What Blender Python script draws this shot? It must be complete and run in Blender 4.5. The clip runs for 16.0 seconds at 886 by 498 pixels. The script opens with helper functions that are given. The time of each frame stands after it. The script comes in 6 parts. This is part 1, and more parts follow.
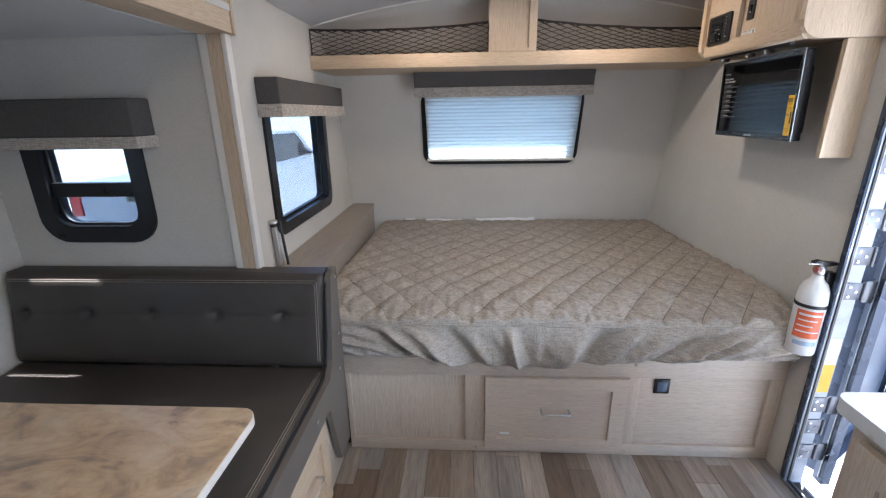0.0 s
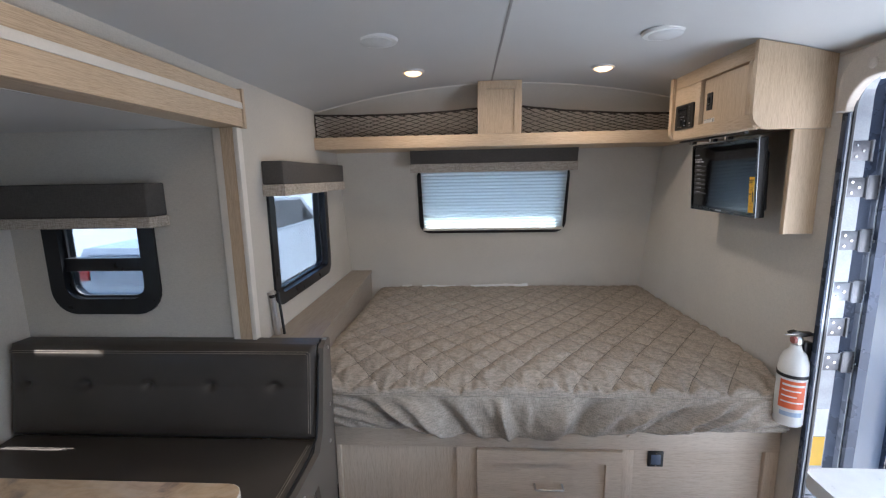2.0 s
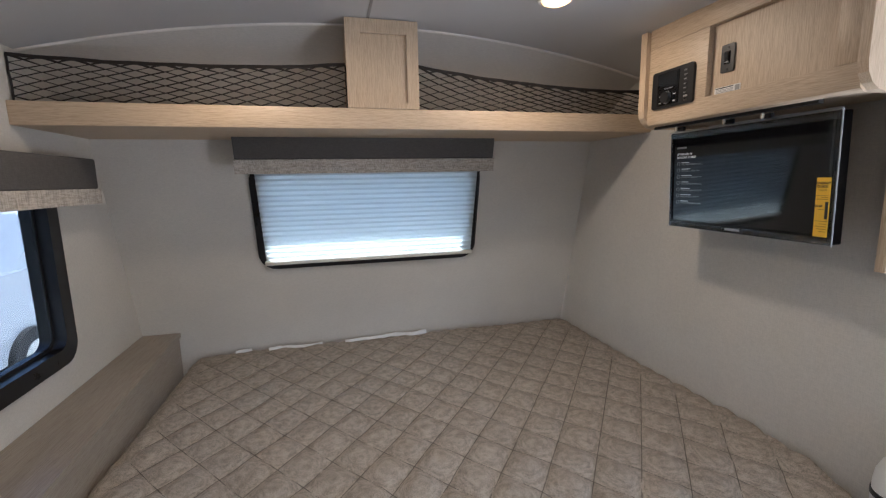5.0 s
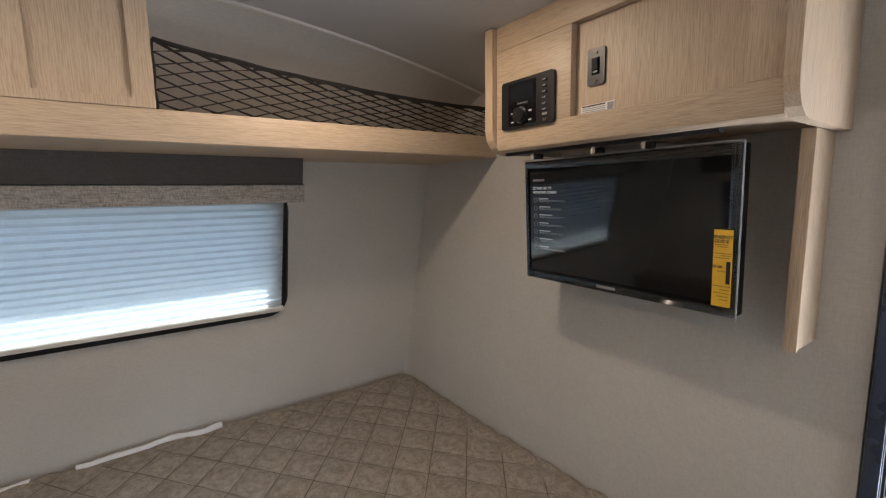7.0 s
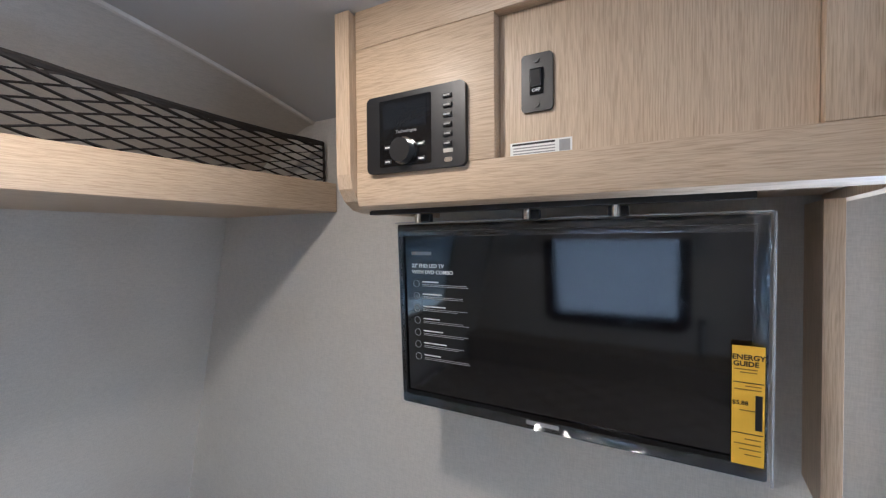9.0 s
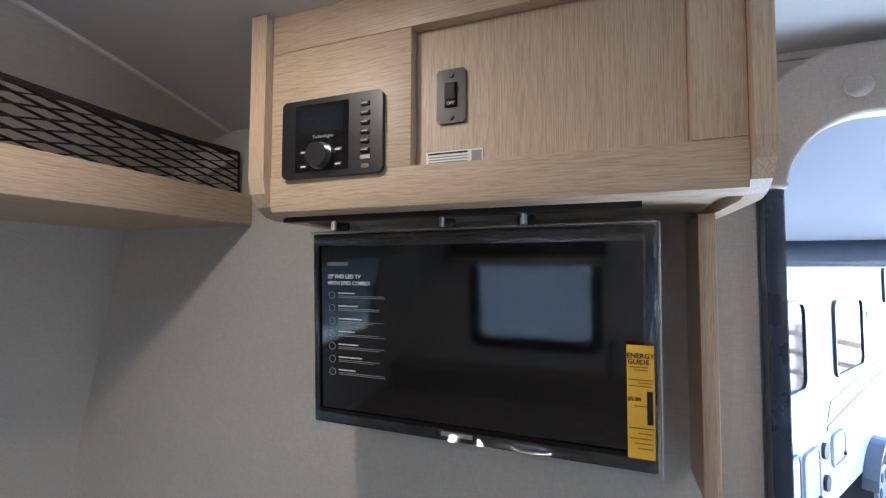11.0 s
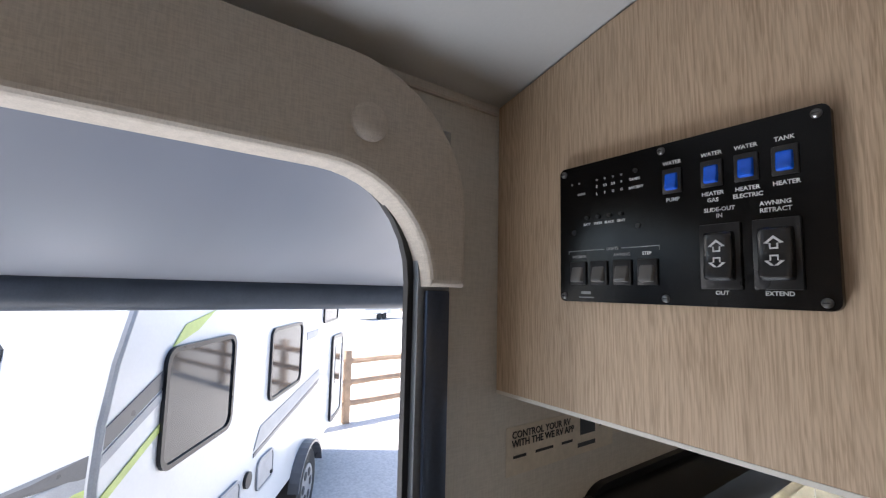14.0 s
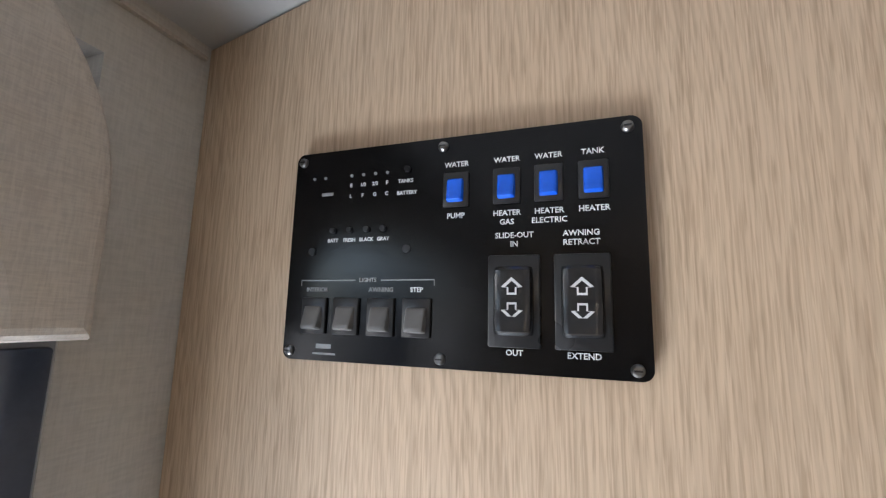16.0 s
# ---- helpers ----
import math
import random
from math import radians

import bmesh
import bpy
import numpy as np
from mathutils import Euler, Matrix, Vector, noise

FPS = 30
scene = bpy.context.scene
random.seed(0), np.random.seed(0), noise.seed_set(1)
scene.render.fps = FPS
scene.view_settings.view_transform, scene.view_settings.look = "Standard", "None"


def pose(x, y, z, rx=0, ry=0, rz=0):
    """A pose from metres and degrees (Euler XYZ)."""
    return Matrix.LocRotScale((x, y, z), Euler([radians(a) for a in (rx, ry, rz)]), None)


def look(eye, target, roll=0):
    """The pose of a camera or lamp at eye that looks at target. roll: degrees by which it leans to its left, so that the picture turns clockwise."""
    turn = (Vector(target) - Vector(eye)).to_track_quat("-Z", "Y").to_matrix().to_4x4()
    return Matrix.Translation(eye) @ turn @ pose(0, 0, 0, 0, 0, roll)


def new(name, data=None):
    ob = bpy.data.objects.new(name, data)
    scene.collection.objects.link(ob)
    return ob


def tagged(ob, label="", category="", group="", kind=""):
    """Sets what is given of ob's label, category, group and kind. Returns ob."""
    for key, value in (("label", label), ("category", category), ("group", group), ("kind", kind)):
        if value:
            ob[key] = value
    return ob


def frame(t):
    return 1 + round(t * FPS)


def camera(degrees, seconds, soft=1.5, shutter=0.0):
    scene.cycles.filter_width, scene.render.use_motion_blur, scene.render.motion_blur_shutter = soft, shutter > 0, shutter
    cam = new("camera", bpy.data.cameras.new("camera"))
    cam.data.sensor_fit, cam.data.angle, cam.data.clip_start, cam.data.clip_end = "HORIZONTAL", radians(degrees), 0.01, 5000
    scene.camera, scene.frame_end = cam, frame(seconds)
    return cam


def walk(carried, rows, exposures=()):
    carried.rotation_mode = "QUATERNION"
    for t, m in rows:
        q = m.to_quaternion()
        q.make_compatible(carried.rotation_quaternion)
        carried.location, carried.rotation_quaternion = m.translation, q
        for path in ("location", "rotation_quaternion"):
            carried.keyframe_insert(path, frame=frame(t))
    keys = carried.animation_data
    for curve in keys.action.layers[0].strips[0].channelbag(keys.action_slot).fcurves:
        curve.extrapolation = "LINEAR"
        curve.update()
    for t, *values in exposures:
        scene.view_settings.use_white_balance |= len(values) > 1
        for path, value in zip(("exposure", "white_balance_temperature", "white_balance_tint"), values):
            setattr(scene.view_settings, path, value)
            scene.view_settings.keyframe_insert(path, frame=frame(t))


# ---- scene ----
cam = camera(91.8, 16.0, soft=1.25)
PATH = [
    (0, (0.073, 0.052, 1.459), (-0.036, 1.955, 0.853), -0.9),
    (0.5, (0.086, 0.035, 1.491), (-0.034, 1.946, 0.914), -1.0),
    (1, (0.099, 0.014, 1.513), (-0.029, 1.942, 0.997), -1.1),
    (1.5, (0.118, -0.006, 1.525), (-0.009, 1.945, 1.107), -1.2),
    (2, (0.126, -0.017, 1.524), (0.008, 1.952, 1.189), -1.1),
    (2.5, (0.122, 0.004, 1.517), (0.018, 1.98, 1.22), -1.1),
    (3, (0.128, 0.158, 1.481), (0.101, 2.142, 1.226), -1.0),
    (3.2, (0.139, 0.244, 1.469), (0.147, 2.228, 1.216), -1.0),
    (5.3, (0.114, 1.021, 1.509), (0.737, 2.895, 1.194), -0.6),
    (5.5, (0.128, 1.049, 1.501), (0.852, 2.891, 1.218), -0.4),
    (6, (0.155, 1.116, 1.52), (1.079, 2.867, 1.237), -0.5),
    (6.5, (0.271, 1.223, 1.529), (1.307, 2.91, 1.249), -0.8),
    (7, (0.385, 1.372, 1.569), (1.517, 3.001, 1.311), -0.9),
    (7.5, (0.484, 1.538, 1.618), (1.725, 3.092, 1.403), -1.0),
    (8, (0.565, 1.688, 1.627), (2.023, 3.051, 1.5), -0.4),
    (8.5, (0.6, 1.735, 1.628), (2.222, 2.901, 1.529), -0.5),
    (9, (0.624, 1.761, 1.621), (2.361, 2.751, 1.575), -0.5),
    (9.2, (0.63, 1.77, 1.617), (2.413, 2.675, 1.581), -0.5),
    (11.3, (0.631, 1.728, 1.589), (2.519, 2.383, 1.68), -0.1),
    (11.5, (0.623, 1.707, 1.601), (2.532, 2.3, 1.659), -0.5),
    (12, (0.62, 1.581, 1.604), (2.558, 2.07, 1.666), -0.6),
    (12.2, (0.633, 1.523, 1.609), (2.595, 1.908, 1.664), -0.7),
    (12.5, (0.686, 1.424, 1.62), (2.679, 1.584, 1.662), -0.7),
    (12.7, (0.732, 1.365, 1.638), (2.731, 1.34, 1.649), -0.7),
    (12.9, (0.79, 1.31, 1.649), (2.776, 1.077, 1.66), -0.8),
    (13, (0.822, 1.281, 1.651), (2.791, 0.931, 1.68), -0.6),
    (13.2, (0.857, 1.222, 1.668), (2.79, 0.711, 1.703), -0.4),
    (13.5, (0.912, 1.159, 1.674), (2.773, 0.436, 1.786), 0.6),
    (14, (1.039, 1.099, 1.702), (2.649, -0.072, 1.894), 1.3),
    (14.5, (1.102, 1.046, 1.713), (2.363, -0.487, 1.957), 1.5),
    (15, (1.117, 1.013, 1.722), (2.065, -0.728, 1.984), 1.0),
    (15.5, (1.12, 0.995, 1.721), (1.879, -0.833, 2.008), 1.3),
    (16, (1.122, 0.989, 1.72), (1.788, -0.87, 2.033), 1.4),
]
EXPOSURES = [(0, 2.98, 5600, 12), (3, 2.5, 5850, 12), (5.5, 2.65, 5800, 13), (6.1, 2.46, 5850, 12), (6.6, 2.45, 6050, 13), (7.5, 2.7, 6300, 14), (8.3, 2.95, 5600, 12), (9, 3.17, 5150, 11), (11.5, 2.5, 5250, 10), (12, 1.95, 5550, 10), (12.3, 1.42, 5550, 10), (13.3, 1.42, 5350, 11), (14.2, 1.8, 6650, 14), (15.2, 2.25, 6750, 12), (16, 2.5, 6250, 12)]
walk(cam, [(t, look(eye, target, roll)) for t, eye, target, roll in PATH], EXPOSURES)

# ---- world and light ----
LW, RW, FW, BW = -0.755, 1.378, 3.15, -1.7      # left, right, front and rear wall faces
GROUND = -0.62
SUN_DIR = Vector((0.564, 0.826, 2.55)).normalized()
world = bpy.data.worlds.new("world")
scene.world = world
world.use_nodes = True
wt = world.node_tree
sky = wt.nodes.new("ShaderNodeTexSky")
sky.sky_type = 'NISHITA'
sky.sun_disc = False
sky.sun_elevation = math.asin(SUN_DIR.z)
sky.sun_rotation = math.atan2(SUN_DIR.x, SUN_DIR.y)
wt.links.new(sky.outputs[0], wt.nodes["Background"].inputs[0])
wt.nodes["Background"].inputs[1].default_value = 0.15
sun_data = bpy.data.lights.new("sun", 'SUN')
sun_data.energy, sun_data.angle, sun_data.color = 5.0, radians(0.5), (1.0, 0.96, 0.9)
sun = new("sun", sun_data)
sun.matrix_world = look((0, 0, 20), Vector((0, 0, 20)) - SUN_DIR)


def fill_lamp(x, y, z, aim, width, height, power):
    """An added area lamp in an opening, standing in for daylight from outside."""
    d = bpy.data.lights.new("fill_light", 'AREA')
    d.shape, d.size, d.size_y, d.energy, d.color = 'RECTANGLE', width, height, power, (0.80, 0.90, 1.0)
    new("fill_light", d).matrix_world = look((x, y, z), aim)


# Added fill from behind, set in the unseen rear opening.
fill_lamp(0.35, BW - 0.06, 1.28, (0.35, 2.0, 0.75), 1.05, 0.6, 1.05)
# Added fill low in the doorway, standing in for light off the ground.
fill_lamp(RW + 0.09, 1.20, 0.85, (1.05, 0.80, 1.65), 0.32, 0.32, 2.0)
# Stand-in for the sky behind the kitchen blind.
fill_lamp(RW + 0.05, 0.035, 1.23, (0.4, 0.035, 0.95), 1.1, 0.38, 9.0)

# ---- materials ----
def shader(name):
    m = bpy.data.materials.new(name)
    m.use_nodes = True
    return m, m.node_tree, m.node_tree.nodes["Principled BSDF"]


def mapped(nt, stretch, local=False):
    geo = nt.nodes.new("ShaderNodeTexCoord") if local else nt.nodes.new("ShaderNodeNewGeometry")
    mp = nt.nodes.new("ShaderNodeMapping")
    mp.inputs["Scale"].default_value = stretch
    nt.links.new(geo.outputs["Object" if local else "Position"], mp.inputs[0])
    return mp


def tex_noise(nt, mp, scale, detail=4.0, rough=0.55, distort=0.0):
    n = nt.nodes.new("ShaderNodeTexNoise")
    n.inputs["Scale"].default_value, n.inputs["Detail"].default_value = scale, detail
    n.inputs["Roughness"].default_value, n.inputs["Distortion"].default_value = rough, distort
    nt.links.new(mp.outputs[0], n.inputs["Vector"])
    return n


def ramp(nt, src, stops):
    r = nt.nodes.new("ShaderNodeValToRGB")
    e = r.color_ramp.elements
    while len(e) < len(stops):
        e.new(0.5)
    for el, (p, c) in zip(e, stops):
        el.position, el.color = p, (*c, 1)
    nt.links.new(src, r.inputs[0])
    return r


def mix(nt, a, b, fac, blend='MIX'):
    n = nt.nodes.new("ShaderNodeMix")
    n.data_type, n.blend_type = 'RGBA', blend
    for socket, v in ((n.inputs[0], fac), (n.inputs[6], a), (n.inputs[7], b)):
        if hasattr(v, "links"):
            nt.links.new(v, socket)
        elif isinstance(v, tuple):
            socket.default_value = (*v, 1)
        else:
            socket.default_value = v
    return n.outputs[2]


def bump(nt, bsdf, height, strength, distance):
    b = nt.nodes.new("ShaderNodeBump")
    b.inputs["Strength"].default_value, b.inputs["Distance"].default_value = strength, distance
    nt.links.new(height, b.inputs["Height"])
    nt.links.new(b.outputs[0], bsdf.inputs["Normal"])


def scaled(c, f):
    return tuple(min(1.0, v * f) for v in c)


def plain(name, color, rough=0.5, metal=0.0, var=0.12, scale=9.0, fine=160.0, relief=0.15, coat=0.0, stretch=(1, 1, 1)):
    """A surface with broad blotches and fine grain of its colour."""
    m, nt, b = shader(name)
    mp = mapped(nt, stretch)
    broad, grain = tex_noise(nt, mp, scale), tex_noise(nt, mp, fine, 2.0)
    c1 = ramp(nt, broad.outputs[0], [(0.3, scaled(color, 1 - var)), (0.7, scaled(color, 1 + var))])
    c2 = ramp(nt, grain.outputs[0], [(0.3, (1 - var,) * 3), (0.7, (1.0,) * 3)])
    nt.links.new(mix(nt, c1.outputs[0], c2.outputs[0], 1.0, 'MULTIPLY'), b.inputs["Base Color"])
    rr = nt.nodes.new("ShaderNodeMapRange")
    rr.inputs[3].default_value, rr.inputs[4].default_value = max(0.02, rough - 0.08), min(1, rough + 0.08)
    nt.links.new(broad.outputs[0], rr.inputs[0])
    nt.links.new(rr.outputs[0], b.inputs["Roughness"])
    b.inputs["Metallic"].default_value = metal
    b.inputs["Coat Weight"].default_value = coat
    if relief:
        bump(nt, b, grain.outputs[0], relief, 0.001)
    return m


def wood(name, light, dark, axis, rough=0.45, grain=1.0):
    """Printed oak foil: fine fibres along one axis over wavering growth rings."""
    m, nt, b = shader(name)
    along = {'x': (0.035, 1, 1), 'y': (1, 0.035, 1), 'z': (1, 1, 0.035)}[axis]
    across = {'x': (0, 1, 1), 'y': (1, 0, 1), 'z': (1, 1, 0)}[axis]
    slow = {'x': (0.22, 1, 1), 'y': (1, 0.22, 1), 'z': (1, 1, 0.22)}[axis]
    mp = mapped(nt, along)
    fibres = tex_noise(nt, mp, 700 * grain, 2.0, 0.6)
    streaks = tex_noise(nt, mp, 120 * grain, 3.0, 0.55)
    dashes = tex_noise(nt, mapped(nt, {'x': (0.05, 1, 1), 'y': (1, 0.05, 1), 'z': (1, 1, 0.05)}[axis]), 430 * grain, 2.0, 0.6)
    warp = tex_noise(nt, mapped(nt, slow), 7.0 * grain, 2.0, 0.45)
    broad = tex_noise(nt, mapped(nt, (1, 1, 1)), 3.0, 2.0)
    geo = nt.nodes.new("ShaderNodeNewGeometry")
    dot = nt.nodes.new("ShaderNodeVectorMath")
    dot.operation = 'DOT_PRODUCT'
    dot.inputs[1].default_value = across
    nt.links.new(geo.outputs["Position"], dot.inputs[0])
    def calc(op, a, c):
        n = nt.nodes.new("ShaderNodeMath")
        n.operation = op
        for k, v in enumerate((a, c)):
            if hasattr(v, "links"):
                nt.links.new(v, n.inputs[k])
            elif v is not None:
                n.inputs[k].default_value = v
        return n.outputs[0]
    phase = calc('ADD', calc('MULTIPLY', dot.outputs["Value"], 1500.0 * grain), calc('MULTIPLY', warp.outputs[0], 230.0))
    phase = calc('ADD', phase, calc('MULTIPLY', dashes.outputs[0], 9.0))
    rings = calc('ADD', calc('MULTIPLY', calc('SINE', phase, None), 0.5), 0.5)
    c = ramp(nt, rings, [(0.0, tuple(0.68 * p + 0.32 * q for p, q in zip(light, dark))), (0.5, scaled(light, 0.97)), (1.0, light)])
    dd = ramp(nt, dashes.outputs[0], [(0.41, tuple(q / p for p, q in zip(light, dark))), (0.51, (1, 1, 1))])
    f = ramp(nt, fibres.outputs[0], [(0.40, (0.72, 0.68, 0.63)), (0.49, (1, 1, 1))])
    g = ramp(nt, streaks.outputs[0], [(0.30, (0.84, 0.82, 0.80)), (0.60, (1, 1, 1))])
    o = ramp(nt, broad.outputs[0], [(0.3, (0.94, 0.94, 0.94)), (0.7, (1, 1, 1))])
    col = mix(nt, c.outputs[0], f.outputs[0], 0.55, 'MULTIPLY')
    col = mix(nt, col, g.outputs[0], 0.5, 'MULTIPLY')
    col = mix(nt, col, dd.outputs[0], 0.36, 'MULTIPLY')
    nt.links.new(mix(nt, col, o.outputs[0], 1.0, 'MULTIPLY'), b.inputs["Base Color"])
    b.inputs["Roughness"].default_value = rough
    bump(nt, b, fibres.outputs[0], 0.18, 0.0005)
    return m


def weave(name, color, thread, rough=0.9, relief=0.4, contrast=0.22):
    """A linen-like surface with crossing threads."""
    m, nt, b = shader(name)
    warp = tex_noise(nt, mapped(nt, (1, 1, 0.12)), thread, 2.0)
    weft = tex_noise(nt, mapped(nt, (0.12, 0.12, 1)), thread, 2.0)
    broad = tex_noise(nt, mapped(nt, (1, 1, 1)), 4.0, 3.0)
    threads = mix(nt, warp.outputs[0], weft.outputs[0], 0.5)
    c = ramp(nt, threads, [(0.38, scaled(color, 1 - contrast)), (0.6, scaled(color, 1 + contrast * 0.5))])
    o = ramp(nt, broad.outputs[0], [(0.3, (0.94, 0.94, 0.95)), (0.7, (1, 1, 1))])
    nt.links.new(mix(nt, c.outputs[0], o.outputs[0], 1.0, 'MULTIPLY'), b.inputs["Base Color"])
    b.inputs["Roughness"].default_value = rough
    bump(nt, b, threads, relief, 0.0006)
    return m


def glass(name, tint=(1, 1, 1), rough=0.0):
    m, nt, b = shader(name)
    b.inputs["Base Color"].default_value = (*tint, 1)
    b.inputs["Roughness"].default_value = rough
    b.inputs["Transmission Weight"].default_value = 1.0
    b.inputs["IOR"].default_value = 1.45
    return m


def glow(name, color, strength):
    m, nt, b = shader(name)
    b.inputs["Base Color"].default_value = (0.9, 0.9, 0.88, 1)
    b.inputs["Emission Color"].default_value = (*color, 1)
    b.inputs["Emission Strength"].default_value = strength
    return m


OAK, OAK_DARK = (0.61, 0.47, 0.325), (0.45, 0.335, 0.22)
PALE, PALE_DARK = (0.62, 0.52, 0.415), (0.50, 0.41, 0.32)
M_WALL = weave("wall_vinyl", (0.60, 0.565, 0.505), 620, 0.8, 0.25, 0.09)
M_ARCH = weave("arch_vinyl", (0.56, 0.50, 0.43), 780, 0.85, 0.5, 0.12)
M_CEIL = plain("ceiling_panel", (0.55, 0.545, 0.535), 0.55, 0, 0.03, 3, 300, 0.05)
M_OAK_X, M_OAK_Y, M_OAK_Z = (wood("oak_foil_" + a, OAK, OAK_DARK, a) for a in "xyz")
M_PALE_X, M_PALE_Y, M_PALE_Z = (wood("pale_oak_foil_" + a, PALE, PALE_DARK, a) for a in "xyz")
M_LEDGE = wood("taupe_foil", (0.36, 0.31, 0.25), (0.27, 0.23, 0.19), 'y', 0.35, 0.6)
M_VINYL = plain("brown_vinyl", (0.062, 0.052, 0.043), 0.42, 0, 0.12, 6, 420, 0.35)
M_VALANCE = weave("charcoal_fabric", (0.085, 0.077, 0.07), 420, 0.9, 0.3, 0.18)
M_TWEED = weave("tweed_trim", (0.45, 0.40, 0.34), 300, 0.95, 0.6, 0.38)
M_BLACK = plain("black_plastic", (0.012, 0.012, 0.013), 0.38, 0, 0.2, 20, 300, 0.1)
M_PANEL = plain("black_panel", (0.003, 0.003, 0.0035), 0.22, 0, 0.15, 20, 500, 0.05)
M_PANEL.node_tree.nodes["Principled BSDF"].inputs["Specular IOR Level"].default_value = 0.3
M_FRAME = plain("dark_window_frame", (0.014, 0.015, 0.018), 0.3, 0.3, 0.2, 15, 300, 0.1)
M_METAL = plain("brushed_metal", (0.62, 0.61, 0.59), 0.3, 1.0, 0.08, 20, 300, 0.1)
M_CHROME = plain("chrome", (0.7, 0.7, 0.7), 0.12, 1.0, 0.05, 30, 200, 0.05)
M_JAMB = plain("grey_jamb", (0.30, 0.32, 0.35), 0.35, 0.4, 0.15, 12, 200, 0.1)
M_WHITE = plain("white_plastic", (0.75, 0.75, 0.73), 0.4, 0, 0.04, 8, 200, 0.05)
M_SEAM = plain("pale_trim", (0.72, 0.68, 0.62), 0.45, 0, 0.05, 9, 200, 0.05)
M_GLASS = glass("window_glass", (0.17, 0.205, 0.235))
M_LAMP = glow("lamp_lens", (1.0, 0.56, 0.22), 0.5)


# ---- building blocks ----
def box(bm, x0, x1, y0, y1, z0, z1, bevel=0.0, seg=2):
    n0 = len(bm.verts)
    v = [bm.verts.new((x, y, z)) for z in (z0, z1) for y in (y0, y1) for x in (x0, x1)]
    faces = [bm.faces.new([v[i] for i in q]) for q in ((0, 2, 3, 1), (4, 5, 7, 6), (0, 1, 5, 4), (2, 6, 7, 3), (0, 4, 6, 2), (1, 3, 7, 5))]
    if bevel:
        edges = list({e for f in faces for e in f.edges})
        bmesh.ops.bevel(bm, geom=edges, offset=bevel, segments=seg, profile=0.5, affect='EDGES')
    return bm


def cube(*a, bevel=0.0, seg=2):
    return box(bmesh.new(), *a, bevel=bevel, seg=seg)


def cyl(bm, c, r, h, axis='z', n=24, r2=None):
    m = {'z': Matrix(), 'x': Matrix.Rotation(radians(90), 4, 'Y'), 'y': Matrix.Rotation(radians(-90), 4, 'X')}[axis]
    bmesh.ops.create_cone(bm, cap_ends=True, segments=n, radius1=r, radius2=r if r2 is None else r2, depth=h,
                          matrix=Matrix.Translation(c) @ m)
    return bm


def lathe(bm, profile, c=(0, 0, 0), n=28):
    """Turns (radius, height) pairs about z."""
    rings = []
    for r, z in profile:
        rings.append([bm.verts.new((c[0] + max(r, 1e-4) * math.cos(2 * math.pi * i / n), c[1] + max(r, 1e-4) * math.sin(2 * math.pi * i / n), c[2] + z)) for i in range(n)])
    for a, b in zip(rings, rings[1:]):
        for i in range(n):
            bm.faces.new((a[i], a[(i + 1) % n], b[(i + 1) % n], b[i]))
    bm.faces.new(rings[0][::-1]), bm.faces.new(rings[-1])
    return bm


def tube(bm, pts, r, n=6):
    pts = [Vector(p) for p in pts]
    rings = []
    for i, p in enumerate(pts):
        t = (pts[min(i + 1, len(pts) - 1)] - pts[max(i - 1, 0)]).normalized()
        u = t.cross(Vector((0, 0, 1)) if abs(t.z) < 0.9 else Vector((1, 0, 0))).normalized()
        w = t.cross(u)
        rings.append([bm.verts.new(p + r * (math.cos(2 * math.pi * k / n) * u + math.sin(2 * math.pi * k / n) * w)) for k in range(n)])
    for a, b in zip(rings, rings[1:]):
        for k in range(n):
            bm.faces.new((a[k], a[(k + 1) % n], b[(k + 1) % n], b[k]))
    bm.faces.new(rings[0][::-1]), bm.faces.new(rings[-1])
    return bm


def prism(bm, outline, a, b, axis):
    """Extrudes a 2D outline between a and b along an axis: x takes (y, z), y takes (x, z), z takes (x, y)."""
    put = {'x': lambda u, v, w: (w, u, v), 'y': lambda u, v, w: (u, w, v), 'z': lambda u, v, w: (u, v, w)}[axis]
    lo = [bm.verts.new(put(u, v, a)) for u, v in outline]
    hi = [bm.verts.new(put(u, v, b)) for u, v in outline]
    n = len(outline)
    bm.faces.new(lo[::-1]), bm.faces.new(hi)
    for i in range(n):
        bm.faces.new((lo[i], lo[(i + 1) % n], hi[(i + 1) % n], hi[i]))
    bmesh.ops.recalc_face_normals(bm, faces=bm.faces)
    return bm


def rounded(u0, u1, v0, v1, r, n=6):
    """Outline of a rectangle with rounded corners; r is one radius or four (lower left, lower right, upper right, upper left)."""
    r = (r,) * 4 if isinstance(r, (int, float)) else r
    out = []
    for (cu, cv, s), rad in zip(((u0, v0, 180), (u1, v0, 270), (u1, v1, 0), (u0, v1, 90)), r):
        mu, mv = cu + (rad if cu == u0 else -rad), cv + (rad if cv == v0 else -rad)
        for i in range(n + 1):
            a = radians(s + 90 * i / n)
            out.append((mu + rad * math.cos(a), mv + rad * math.sin(a)))
    return out


